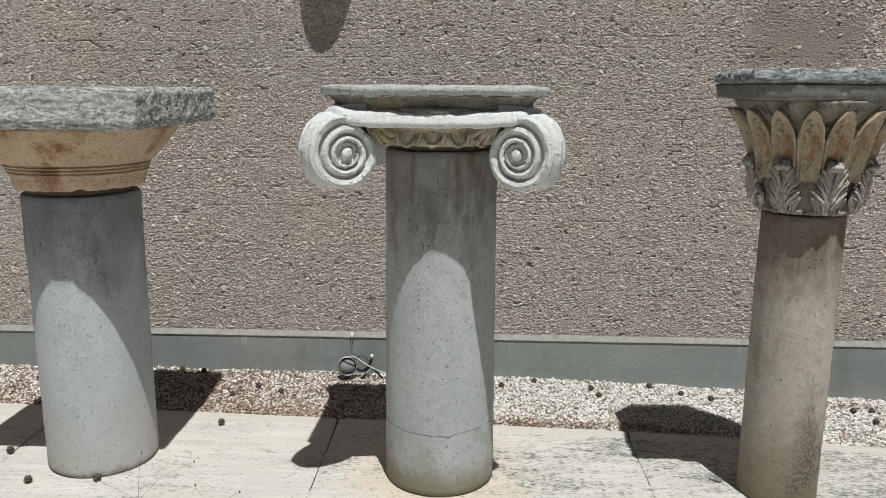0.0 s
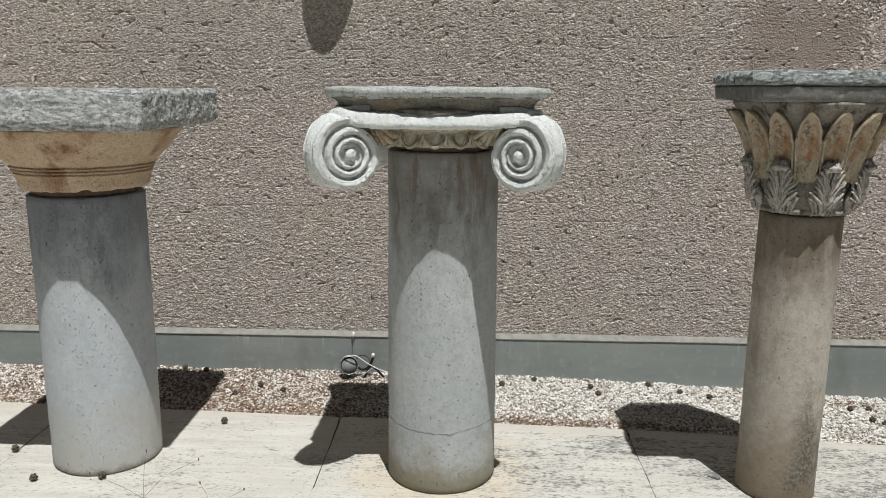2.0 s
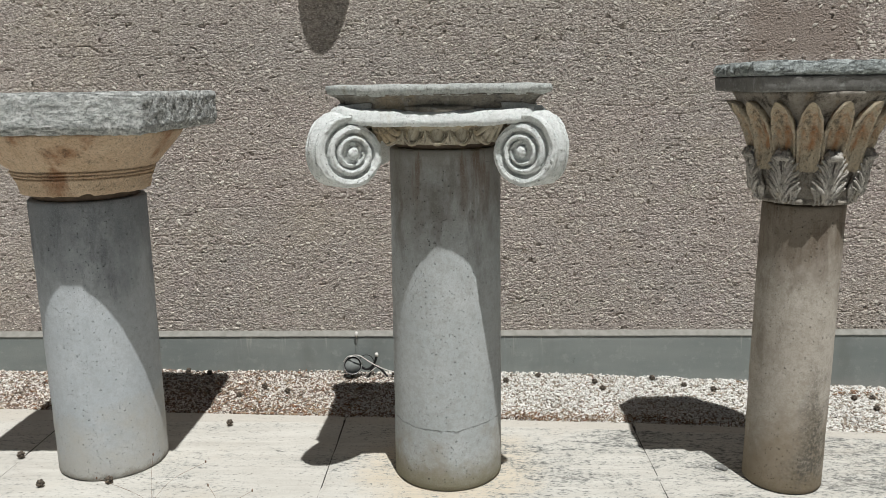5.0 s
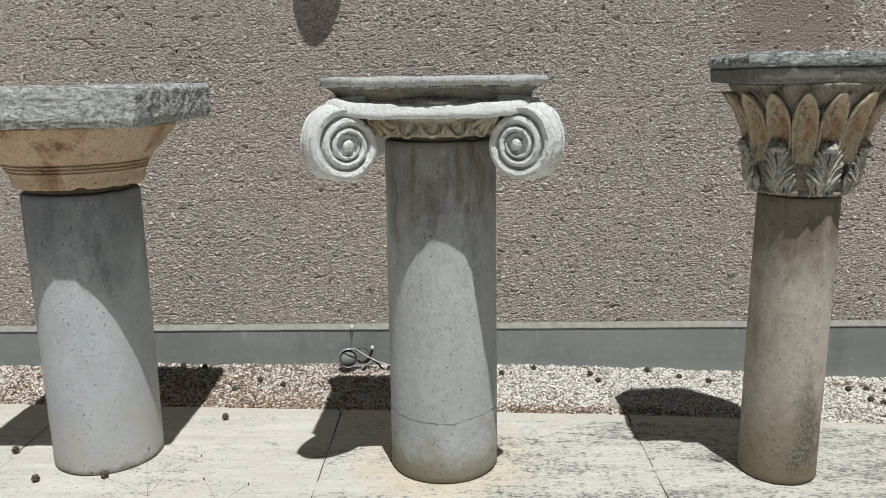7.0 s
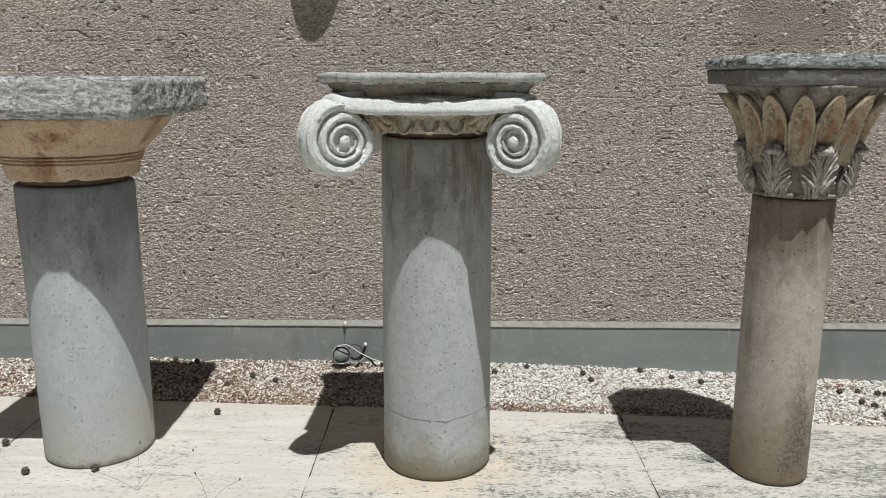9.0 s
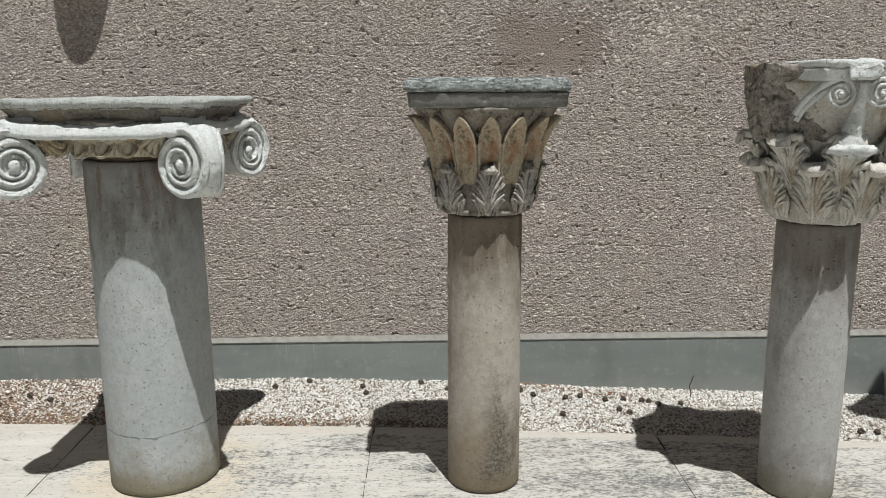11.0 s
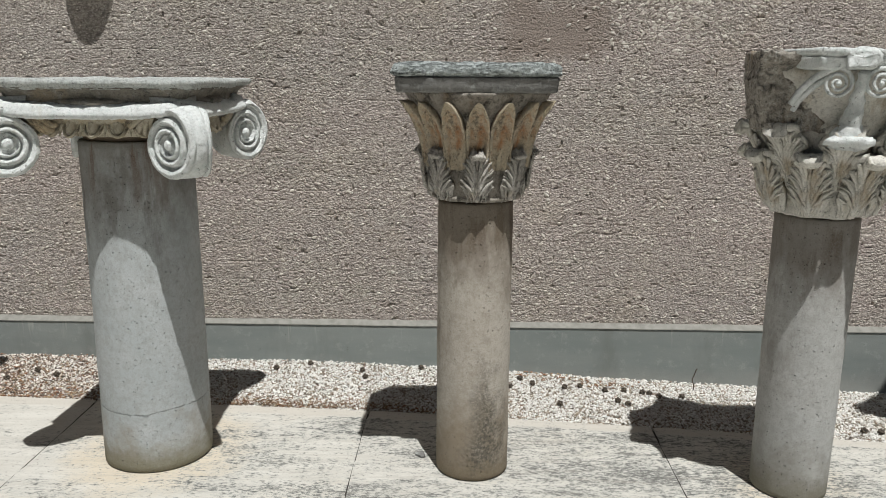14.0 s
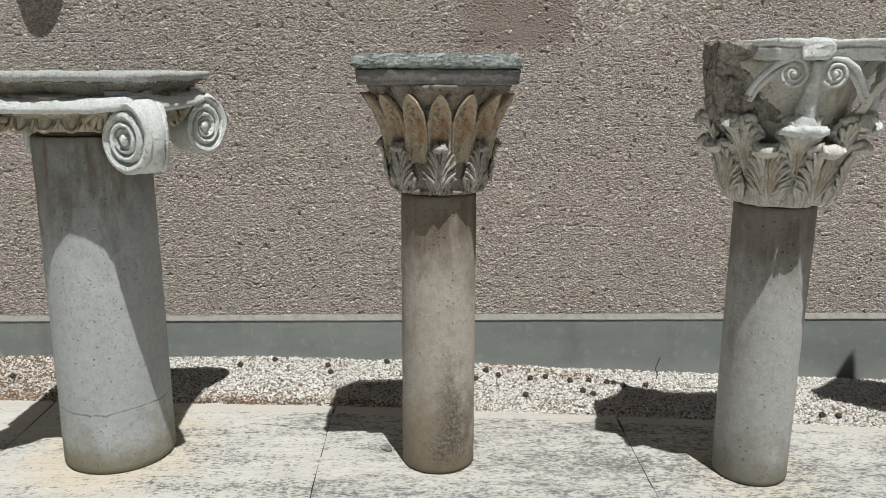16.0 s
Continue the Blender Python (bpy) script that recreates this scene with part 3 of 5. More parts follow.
tilt = (rng.rand(n) - 0.5) * 1.8
o, l = np.zeros(n), np.ones(n)
turns = np.stack([np.cos(tilt), o, np.sin(tilt), o, l, o, -np.sin(tilt), o, np.cos(tilt)], -1).reshape(n, 3, 3)
solid("wall_stones", scatter("wall_stones", np.stack([px, np.full(n, WALL_Y + 0.0016), pz], -1), sizes, turns, M_PEBBLE, 3, 0.5, False),
      kind="stuff", category="pebbles", label="small pale and brown stones set in the concrete wall")


def strip(x0, x1, profile, step=0.05, amp=0.0015):
    rings = []
    n = int((x1 - x0) / step)
    for i in range(n + 1):
        x = x0 + (x1 - x0) * i / n
        rings.append([(x, y, z) for y, z in profile])
    v, f = loft(rings)
    return rough(v, amp, 6.0), f


solid("plinth", mesh_of("plinth", *strip(-6, 8, [(FACE_Y, -0.4), (FACE_Y, 0.219), (WALL_Y + 0.25, 0.219), (WALL_Y + 0.25, -0.4)]), M_PLINTH, False),
      kind="structure", category="plinth", label="smooth grey-green rendered plinth below the wall")
solid("ledge_trim", mesh_of("ledge_trim", *strip(-6, 8, [(FACE_Y - 0.004, 0.2195), (FACE_Y - 0.003, 0.223), (WALL_Y + 0.004, 0.2445), (WALL_Y + 0.1, 0.2445), (WALL_Y + 0.1, 0.2195)]), M_CAP, False),
      kind="structure", category="ledge", label="pale weathered mortar ledge on the plinth")


def edge_y(x):
    """The rear edge of the paving, slightly askew to the wall."""
    return float(np.interp(x, [-6, -1.79, -0.48, 0.82, 2.10, 3.4, 8], [3.60, 3.405, 3.335, 3.268, 3.142, 2.99, 2.5]))


def foot_z(x):
    """The height of the gravel where it meets the plinth."""
    return float(np.interp(x, [-3, -1.0, 0.5, 1.5, 2.4, 3.6, 8], [0.035, 0.033, 0.014, -0.024, -0.076, -0.128, -0.15]))


ground = solid("ground", mesh_of("ground", [(-300, -300, -0.35), (300, -300, -0.35), (300, 300, -0.35), (-300, 300, -0.35)], [(0, 1, 2, 3)], M_EARTH, False),
               kind="structure", category="ground", label="dry brown earth round the terrace")


def bed(u, v):
    x = -5 + 11 * u
    y0 = edge_y(x) - 0.02
    y = y0 + (FACE_Y + 0.02 - y0) * v
    z = -0.022 + (foot_z(x) + 0.012) * v ** 1.3 + 0.01 * noise.noise(Vector((x * 5, y * 5, 0)))
    return (x, y, z)


def bed_height(x, y):
    y0 = edge_y(x) - 0.02
    return bed((x + 5) / 11, (y - y0) / (FACE_Y + 0.02 - y0))[2]


solid("gravel_bed", mesh_of("gravel_bed", *sheet(bed, 220, 14), M_BED), kind="structure", category="ground", label="sandy bed under the gravel strip")

# unseen ground, added and kept pale to bounce sunlight onto capitals and shafts
M_BOUNCE = plain("pale_bounce_tone", (0.58, 0.565, 0.52), 0.9, 0, (0.49, 0.475, 0.44), 14)
solid("forecourt", mesh_of("forecourt", *box(-9, 11, -8, 1.195, -0.32, -0.012), M_BOUNCE, False), kind="structure", category="pavement", label="unseen pale ground before the slabs, added to bounce sunlight")

# ---------------- paving slabs ----------------
rings = []
for x in np.linspace(-6.0, 7.2, 67):
    e = edge_y(x) - 0.03
    rings.append([(x, 1.25, -0.3), (x, e, -0.3), (x, e, -0.0052), (x, 1.25, -0.0052)])
pavement = solid("pavement", mesh_of("pavement", *loft(rings), M_MORTAR, False), kind="structure", category="pavement",
                 label="cream travertine slabs with dark open joints")
JOINTS = [-5.7, -4.4, -3.1, -1.79, -0.485, 0.825, 2.10, 3.38, 4.68, 5.98]
for left, right in zip(JOINTS[:-1], JOINTS[1:]):
    rows, lo = [], 1.2

    def crack(at, y):
        """The wandering line of a joint."""
        return at + 0.010 * noise.noise(Vector((at * 3, y * 4, 0))) + 0.008 * noise.noise(Vector((at, y * 15, 5)))

    for i in range(40):
        hi = edge_y(left + (right - left) * i / 39)
        chip = 0.004 * noise.noise(Vector((i * 0.5 + left, 2, 0))) + 0.003 * noise.noise(Vector((i * 1.6 + left, 2, 3)))
        ys = [lo, lo + 0.004] + [lo + (hi - lo) * q / 150 for q in range(1, 150)] + [hi - 0.006 + chip, hi + chip]
        row = []
        for q, y in enumerate(ys):
            x0 = crack(left, y) + 0.0042 + 0.010 * abs(noise.noise(Vector((left * 2, y * 30, 1))))
            x1 = crack(right, y) - 0.0042 - 0.010 * abs(noise.noise(Vector((right * 2, y * 30, 2))))
            z = -0.007 if q in (0, len(ys) - 1) else (-0.003 if i in (0, 39) else 0.0)
            row.append((x0 + (x1 - x0) * i / 39, y, z))
        rows.append(row + [(row[-1][0], hi, -0.14), (row[0][0], lo, -0.14)])
    v, f = loft(rows)
    part("paving_slab", mesh_of("paving_slab", v, f, M_SLAB, False), pavement)


# ---------------- shafts ----------------
def shaft(name_label, x, y, r0, r1, h, material):
    ob = thing("column_shaft", x, y, 0, 0, label=name_label, category="column", group="row of column shafts")
    prof = [(r0 - 0.008, 0.0), (r0, 0.008)]
    n = 46
    prof += [(r0 + (r1 - r0) * i / n, h * i / n) for i in range(1, n)]
    prof += [(r1, h - 0.006), (r1 - 0.006, h)]
    v, f = revolve(prof, 96)
    v = rough(v, 0.0016, 9.0, x, 2)
    part("drum", mesh_of("drum", v, f, material), ob)
    pad = revolve([(r1 - 0.03, h - 0.002), (r1 - 0.02, h + 0.004), (r1 - 0.022, h + 0.02), (r1 - 0.03, h + 0.03)], 48)
    part("bedding_mortar", mesh_of("bedding_mortar", rough(pad[0], 0.003, 30, x), pad[1], M_LEAD), ob, "thin dark bedding mortar")
    return ob


D, I, C, K = (-1.395, 2.92), (0.002, 2.85), (1.297, 2.764), (2.51, 2.65)
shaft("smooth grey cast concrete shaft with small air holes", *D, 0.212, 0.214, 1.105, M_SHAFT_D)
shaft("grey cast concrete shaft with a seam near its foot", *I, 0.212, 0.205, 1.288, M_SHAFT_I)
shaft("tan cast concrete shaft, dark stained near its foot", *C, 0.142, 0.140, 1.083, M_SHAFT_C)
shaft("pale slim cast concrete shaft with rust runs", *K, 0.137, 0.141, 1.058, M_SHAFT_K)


# ---------------- Doric capital ----------------
def doric_capital(x, y, z):
    ob = thing("doric_capital", x, y, z, 0, category="capital", group="row of ancient capitals",
               label="Doric capital with lichened grey slab on a tan flared echinus")
    prof = [(0.19, 0.022), (0.226, 0.020), (0.234, 0.026), (0.237, 0.04), (0.240, 0.06), (0.244, 0.072)]
    for k in range(3):
        b = 0.076 + 0.0125 * k
        r = 0.246 + 0.006 * k
        prof += [(r + 0.003, b), (r + 0.003, b + 0.006), (r - 0.003, b + 0.008), (r - 0.001, b + 0.011)]
    for s in np.linspace(0.05, 1, 16):
        prof.append((0.262 + 0.113 * s ** 0.92 - 0.012 * max(0, s - 0.9) * 10 * 0.3, 0.114 + 0.128 * s))
    prof += [(0.371, 0.248), (0.35, 0.252)]
    v, f = revolve(prof, 110)
    v = [Vector(p) for p in v]
    for p in v:
        a = math.atan2(p.y, p.x)
        if p.z < 0.045:
            bite = max(0.0, noise.noise(Vector((math.cos(a) * 3, math.sin(a) * 3, 5))) - 0.15)
            p.xy *= 1 - 0.16 * bite * (1 - p.z / 0.045)
            p.z += 0.06 * bite * (1 - p.z / 0.045)
        if p.z > 0.215:
            bite = max(0.0, noise.noise(Vector((math.cos(a) * 2.2, math.sin(a) * 2.2, 1))) - 0.2)
            p.xy *= 1 - 0.10 * bite
    part("echinus", mesh_of("echinus", rough(v, 0.0022, 34, 1, 4), f, M_DOR_EC), ob, "tan stone echinus with three fine grooves")
    rings = []
    levels = [(0.385, 0.250), (0.400, 0.254), (0.406, 0.27)] + [(0.409, 0.27 + 0.1 * i / 16) for i in range(1, 17)] + [(0.406, 0.386), (0.395, 0.389), (0.30, 0.389), (0.18, 0.389)]
    for h, zz in levels:
        rings.append(square(h, zz, (0.010, 0.03, 0.03, 0.03), 0.0, 110))
    v, f = loft(rings)
    v = rough(rough(v, 0.0042, 22, 2, 4), 0.0018, 60, 6, 3, 2.0)
    part("abacus", mesh_of("abacus", v, f, M_DOR_AB), ob, "rough grey lichened abacus slab")
    return ob


doric_capital(*D, 1.108)


# ---------------- Ionic capital with four corner volutes ----------------
def volute_mesh():
    """One corner in its own frame: x outwards along the diagonal, y across, z up from the eye."""
    u0, w0, tw = 0.452, 0.065, radians(16.5)
    grow = 0.46
    wide = 0.140

    def rim(phi):
        r = wide * math.exp(-grow * phi / (2 * math.pi)) * (0.85 + 0.15 * min(1.0, phi / 1.3) ** 0.8)
        return r + 0.012 * max(0.0, (phi - 5.4) / 0.88) ** 2

    def depth(r, phi):
        s = math.log(wide / r) / grow - phi / (2 * math.pi)
        if r < 0.0365:
            return -0.014
        fr = s % 1.0
        ridge = 0.5 + 0.5 * math.cos(2 * math.pi * (fr - 0.27))
        ridge = min(1.0, max(0.0, (ridge - 0.06) / 0.30))
        return -0.018 + 0.021 * (ridge * ridge * (3 - 2 * ridge)) + 0.004 * math.exp(-((fr - 0.27) / 0.12) ** 2)

    verts, faces = [], []
    nr, nf = 46, 132
    for sg in (1, -1):
        base = len(verts)
        for i in range(nf + 1):
            phi = 2 * math.pi * i / nf
            for j in range(nr + 1):
                r = rim(phi) * (j / nr)
                d = depth(r, phi) if 0 < j < nr else (-0.014 if j == 0 else 0.0)
                p, q = r * math.sin(phi), r * math.cos(phi)
                verts.append((u0 + p * math.cos(tw) + d * math.sin(tw), sg * (w0 - p * math.sin(tw) + d * math.cos(tw)), q))
        for i in range(nf):
            for j in range(nr):
                a, b, c, d = base + i * (nr + 1) + j, base + i * (nr + 1) + j + 1, base + (i + 1) * (nr + 1) + j + 1, base + (i + 1) * (nr + 1) + j
                faces.append((a, b, c, d) if sg > 0 else (d, c, b, a))
    base = len(verts)
    across = [1, 0.97, 0.80, 0.72, 0.62, 0.35, 0, -0.35, -0.62, -0.72, -0.80, -0.97, -1]
    lift = [0, 0.012, 0.010, -0.05, 0.3, 0.8, 1.0, 0.8, 0.3, -0.05, 0.010, 0.012, 0]
    for i in range(nf + 1):
        phi = 2 * math.pi * i / nf
        swell = 0.015 + 0.02 * max(0.0, math.sin(min(phi, math.pi))) + 0.12 * math.exp(-((phi - 0.42) / 0.40) ** 2)
        for fr, up in zip(across, lift):
            m = 1 + (up * swell if up > 0.1 else up)
            p, q = rim(phi) * m * math.sin(phi), rim(phi) * m * math.cos(phi)
            verts.append((u0 + p * math.cos(tw), fr * (w0 - p * math.sin(tw)), q))
    k = len(across)
    for i in range(nf):
        for j in range(k - 1):
            faces.append((base + i * k + j, base + i * k + j + 1, base + (i + 1) * k + j + 1, base + (i + 1) * k + j))
    for j in range(k - 1):                               # the step where the spiral's turn ends
        faces.append((base + j, base + j + 1, base + nf * k + j + 1, base + nf * k + j))
    return mesh_of("volute", rough(rough(verts, 0.0020, 24, 3, 2), 0.0016, 90, 5, 2), faces, M_ION)


def egg_mesh():
    def egg(u, v):
        a, b = math.pi * u, 2 * math.pi * v
        return (0.019 * math.sin(a) * math.cos(b), -0.016 * abs(math.sin(a) * math.sin(b)) if math.sin(b) < 0 else 0.004 * math.sin(a), 0.030 * math.cos(a) + (0.004 if math.cos(a) > 0 else 0))
    shell = [(0.0275 * math.cos(t), -0.004, 0.006 + 0.043 * math.sin(t)) for t in np.linspace(math.pi * 0.97, math.pi * 2.03, 18)]
    dart = [(0.036, -0.004, 0.03), (0.036, -0.006, 0.0), (0.036, -0.002, -0.034)]
    return mesh_of("egg", *joined(sheet(egg, 12, 18, True), tube(shell, 0.0042, 6), tube(dart, [0.005, 0.0045, 0.002], 6)), M_ION_EGG)


def ionic_capital(x, y, z, turn=0.0, label="grey-white marble Ionic capital with four corner volutes"):
    ob = thing("ionic_capital", x, y, z, turn, category="capital", group="row of ancient capitals", label=label)
    # z from the capital's foot
    prof = [(0.18, 0.020), (0.212, 0.019), (0.218, 0.025), (0.222, 0.033)]
    for s in np.linspace(0.05, 1, 12):
        prof.append((0.222 + 0.115 * math.sin(s * math.pi / 2) ** 0.9, 0.03 + 0.085 * s ** 1.2))
    prof += [(0.30, 0.125), (0.26, 0.14)]
    v, f = revolve(prof, 80)
    part("echinus", mesh_of("echinus", rough(v, 0.002, 20, 5), f, M_ION_EGG), ob, "ochre stained echinus")
    me = egg_mesh()
    for i in range(24):
        a = 360 * i / 24
        part("egg", me, ob, "", pose(0, 0, 0, 0, 0, a) @ pose(0, -0.297, 0.066, -30, 0, 0) @ Matrix.Diagonal((1.18, 1.8, 1.3, 1)))
    cr = []
    for s in np.linspace(-1, 1, 121):
        px = 0.330 * s
        out = 0.354 + 0.026 * s * s - 0.050 * abs(s) ** 14
        sag = 0.006 * math.cos(s * math.pi / 2)
        up = 0.014 * s ** 4
        cr.append([(px, -(out - 0.10), 0.092), (px, -(out - 0.010), 0.088 + 0.020 * abs(s) ** 3), (px, -out, 0.098 + 0.018 * abs(s) ** 3), (px, -(out - 0.002), 0.112 + up - sag * 0.4),
                   (px, -(out - 0.010), 0.130 + up - sag), (px, -(out - 0.018), 0.142 + up - sag), (px, -(out - 0.060), 0.150 + up - sag * 0.5), (px, -(out - 0.12), 0.150 + up)])
    v, f = loft(cr)
    me = mesh_of("canalis", rough(rough(v, 0.0034, 14, 6, 2), 0.0030, 62, 6, 3), f, M_ION)
    for i in range(4):
        part("canalis", me, ob, "", pose(0, 0, 0, 0, 0, 90 * i))
    # half palmettes fill the corners between the eggs and the volutes
    for sg in (-1, 1):
        fan = [blob((sg * 0.217, -0.318, 0.108), (0.012, 0.010, 0.012), 8, 10)]
        for k, (ex, ey, ez) in enumerate(((0.196, -0.286, 0.046), (0.172, -0.296, 0.040), (0.150, -0.306, 0.046), (0.132, -0.316, 0.064))):
            pts = [(sg * 0.222, -0.318, 0.112), (sg * (0.222 + 1.5 * ex) / 2.5, -0.326, 0.088 - 0.008 * (1.5 - abs(k - 1.5))), (sg * ex, ey, ez), (sg * (ex - 0.006), ey + 0.004, ez + 0.010)]
            fan.append(tube([smooth_at(pts, q) for q in np.linspace(0, 1, 14)], [0.0035 + 0.0065 * math.sin(math.pi * min(1.0, 0.15 + 0.8 * q)) for q in np.linspace(0, 1, 14)], 7))
        v, f = joined(*fan)
        palmette = mesh_of("palmette", rough(v, 0.002, 40, 2), f, M_ION_EGG)
        for i in range(4):
            part("palmette", palmette, ob, "ochre stained half palmette" if i == 0 else "", pose(0, 0, 0, 0, 0, 90 * i))
    me = volute_mesh()
    v, f = sheet(lambda u, w: (0.0195 * math.sin(math.pi * u) * math.cos(2 * math.pi * w), 0.017 * math.cos(math.pi * u), 0.0195 * math.sin(math.pi * u) * math.sin(2 * math.pi * w)), 14, 20, True)
    eye = mesh_of("eye", rough(v, 0.0016, 50, 3), f, M_ION)
    for i in range(4):
        vol = part("volute", me, ob, "", pose(0, 0, 0.005, 0, 0, -45 + 90 * i))
        for sg in (-1, 1):
            part("eye", eye, vol, "round boss in the spiral's middle" if i == 0 else "", pose(0.448, sg * 0.058, 0))
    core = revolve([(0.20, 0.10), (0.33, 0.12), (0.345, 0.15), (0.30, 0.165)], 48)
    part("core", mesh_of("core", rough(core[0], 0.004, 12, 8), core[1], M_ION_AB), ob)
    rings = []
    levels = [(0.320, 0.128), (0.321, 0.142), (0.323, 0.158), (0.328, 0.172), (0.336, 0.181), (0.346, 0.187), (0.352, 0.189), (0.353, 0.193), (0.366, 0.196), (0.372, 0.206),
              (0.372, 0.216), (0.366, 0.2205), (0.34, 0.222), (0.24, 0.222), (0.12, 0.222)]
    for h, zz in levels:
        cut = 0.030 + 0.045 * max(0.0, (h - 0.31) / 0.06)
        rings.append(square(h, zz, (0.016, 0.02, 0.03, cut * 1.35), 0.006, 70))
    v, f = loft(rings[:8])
    part("cavetto", mesh_of("cavetto", rough(v, 0.0034, 15, 4, 4), f, M_ION_AB), ob, "crusted hollow moulding, toned dark for the shade under the top edge")
    v, f = loft(rings[6:])
    part("abacus", mesh_of("abacus", rough(rough(v, 0.0045, 13, 4, 3), 0.0036, 45, 8, 4, 1.8), f, M_ION_TOP), ob, "greenish-white weathered top edge with worn corners")
    return ob


ionic_capital(I[0] - 0.017, I[1], 1.288)


# ---------------- leaves for the leafy capitals ----------------
def leaf_shape(spine, width, taper, veins=5, lobes=4, notch=0.34, thick=0.012, cup=0.016, nu=44, nv=33, fold=0.006, fat=1.0):
    """An acanthus leaf that stands out from the axis: spine in (distance from the axis, height), root first, tip last, facing -y."""
    front, back = [], []
    for i in range(nu):
        s = i / (nu - 1)
        r, z = smooth_at(spine, s)
        ds = 0.01
        a, b = smooth_at(spine, max(0, s - ds)), smooth_at(spine, min(1, s + ds))
        tr, tz = (b - a).normalized()
        nr_, nz = tz, -tr                                # outward normal of the spine
        w = width * smooth_at(taper, s)[1]
        for j in range(nv):
            t = -1 + 2 * j / (nv - 1)
            ph = (s * lobes - 0.30 * abs(t)) % 1.0
            jag = 1 - notch * (1 - math.sin(math.pi * ph) ** 0.6) * min(1.0, s * 5)
            hw = w * (1 + (jag - 1) * min(1.0, max(0.0, (abs(t) - 0.2) / 0.8)))
            x = t * hw
            off = 0.008 * math.exp(-(t / 0.10) ** 2) + cup * (t * t - 0.35) * (1 - 0.3 * s)
            off += fold * math.cos(2 * math.pi * (abs(t) * veins * 0.5 - s * 0.9)) * min(1, abs(t) * 4) * max(0.0, 1 - s * 1.35)
            off -= 0.010 * (1 - math.sin(math.pi * ph) ** 0.5) * min(1.0, max(0.0, (abs(t) - 0.25) * 1.6)) * min(1.0, s * 4)
            off -= 0.022 * max(0.0, abs(t) - 0.75)
            R = r + nr_ * off
            ang = x / max(r, 0.05)
            front.append((R * math.sin(ang), -R * math.cos(ang), z + nz * off))
            Rb = r + nr_ * (off - thick * (1 - 0.4 * abs(t)))
            back.append((Rb * math.sin(ang), -Rb * math.cos(ang), z + nz * (off - thick)))
    n = nu * nv
    faces = []
    for i in range(nu - 1):
        for j in range(nv - 1):
            a, b, c, d = i * nv + j, i * nv + j + 1, (i + 1) * nv + j + 1, (i + 1) * nv + j
            faces += [(a, b, c, d), (d + n, c + n, b + n, a + n)]
    for i in range(nu - 1):
        a, d = i * nv, (i + 1) * nv
        faces.append((a, d, d + n, a + n))
        a, d = i * nv + nv - 1, (i + 1) * nv + nv - 1
        faces.append((d, a, a + n, d + n))
    for j in range(nv - 1):
        a = (nu - 1) * nv + j
        faces.append((a, a + 1, a + 1 + n, a + n))
    # fingers of the leaf stand proud in fans along the rib, with hollows between
    def at(x, s, off):
        r, z = smooth_at(spine, min(1.0, max(0.0, s)))
        return ((r + off) * math.sin(x / r), -(r + off) * math.cos(x / r), z)

    extra = [tube([at(0, q, 0.007) for q in np.linspace(0.02, 0.80, 24)], [width * 0.11 * (1 - 0.45 * q) for q in np.linspace(0, 1, 24)], 7)]
    for sg in (-1, 1):
        extra.append(tube([at(sg * width * (0.16 + 0.06 * math.sin(3 * q)), 0.02 + 0.72 * q, 0.004) for q in np.linspace(0, 1, 20)], [width * 0.06 * (1 - 0.4 * q) for q in np.linspace(0, 1, 20)], 6))
        for k in range(lobes + 1):
            s0, s1 = 0.01 + 0.03 * k, 0.30 + 0.50 * k / lobes
            reach = (1.0, 0.98, 0.88, 0.70, 0.5, 0.4)[k]
            pts = [at(sg * width * (0.10 + (reach - 0.10) * q ** 2.3), s0 + (s1 - s0) * q, 0.003 + 0.011 * math.sin(q * math.pi * 0.75)) for q in np.linspace(0, 1, 12)]
            extra.append(tube(pts, [width * fat * (0.045 + 0.125 * math.sin(min(1.0, q) * math.pi * 0.80) ** 1.3) for q in np.linspace(0, 1, 12)], 8))
            side = [at(sg * width * (0.10 + (reach * 1.04 - 0.10) * (0.42 + 0.58 * q) ** 2.1), s0 + (s1 - s0) * (0.45 + 0.33 * q), 0.004 + 0.008 * math.sin(q * math.pi * 0.8)) for q in np.linspace(0, 1, 6)]
            extra.append(tube(side, [width * fat * (0.04 + 0.06 * math.sin(min(1.0, q + 0.1) * math.pi * 0.85)) for q in np.linspace(0, 1, 6)], 6))
    return joined((front + back, faces), *extra)


def worn(shape, amp, freq, seed=0.0, octaves=4):
    return rough(shape[0], amp, freq, seed, octaves), shape[1]


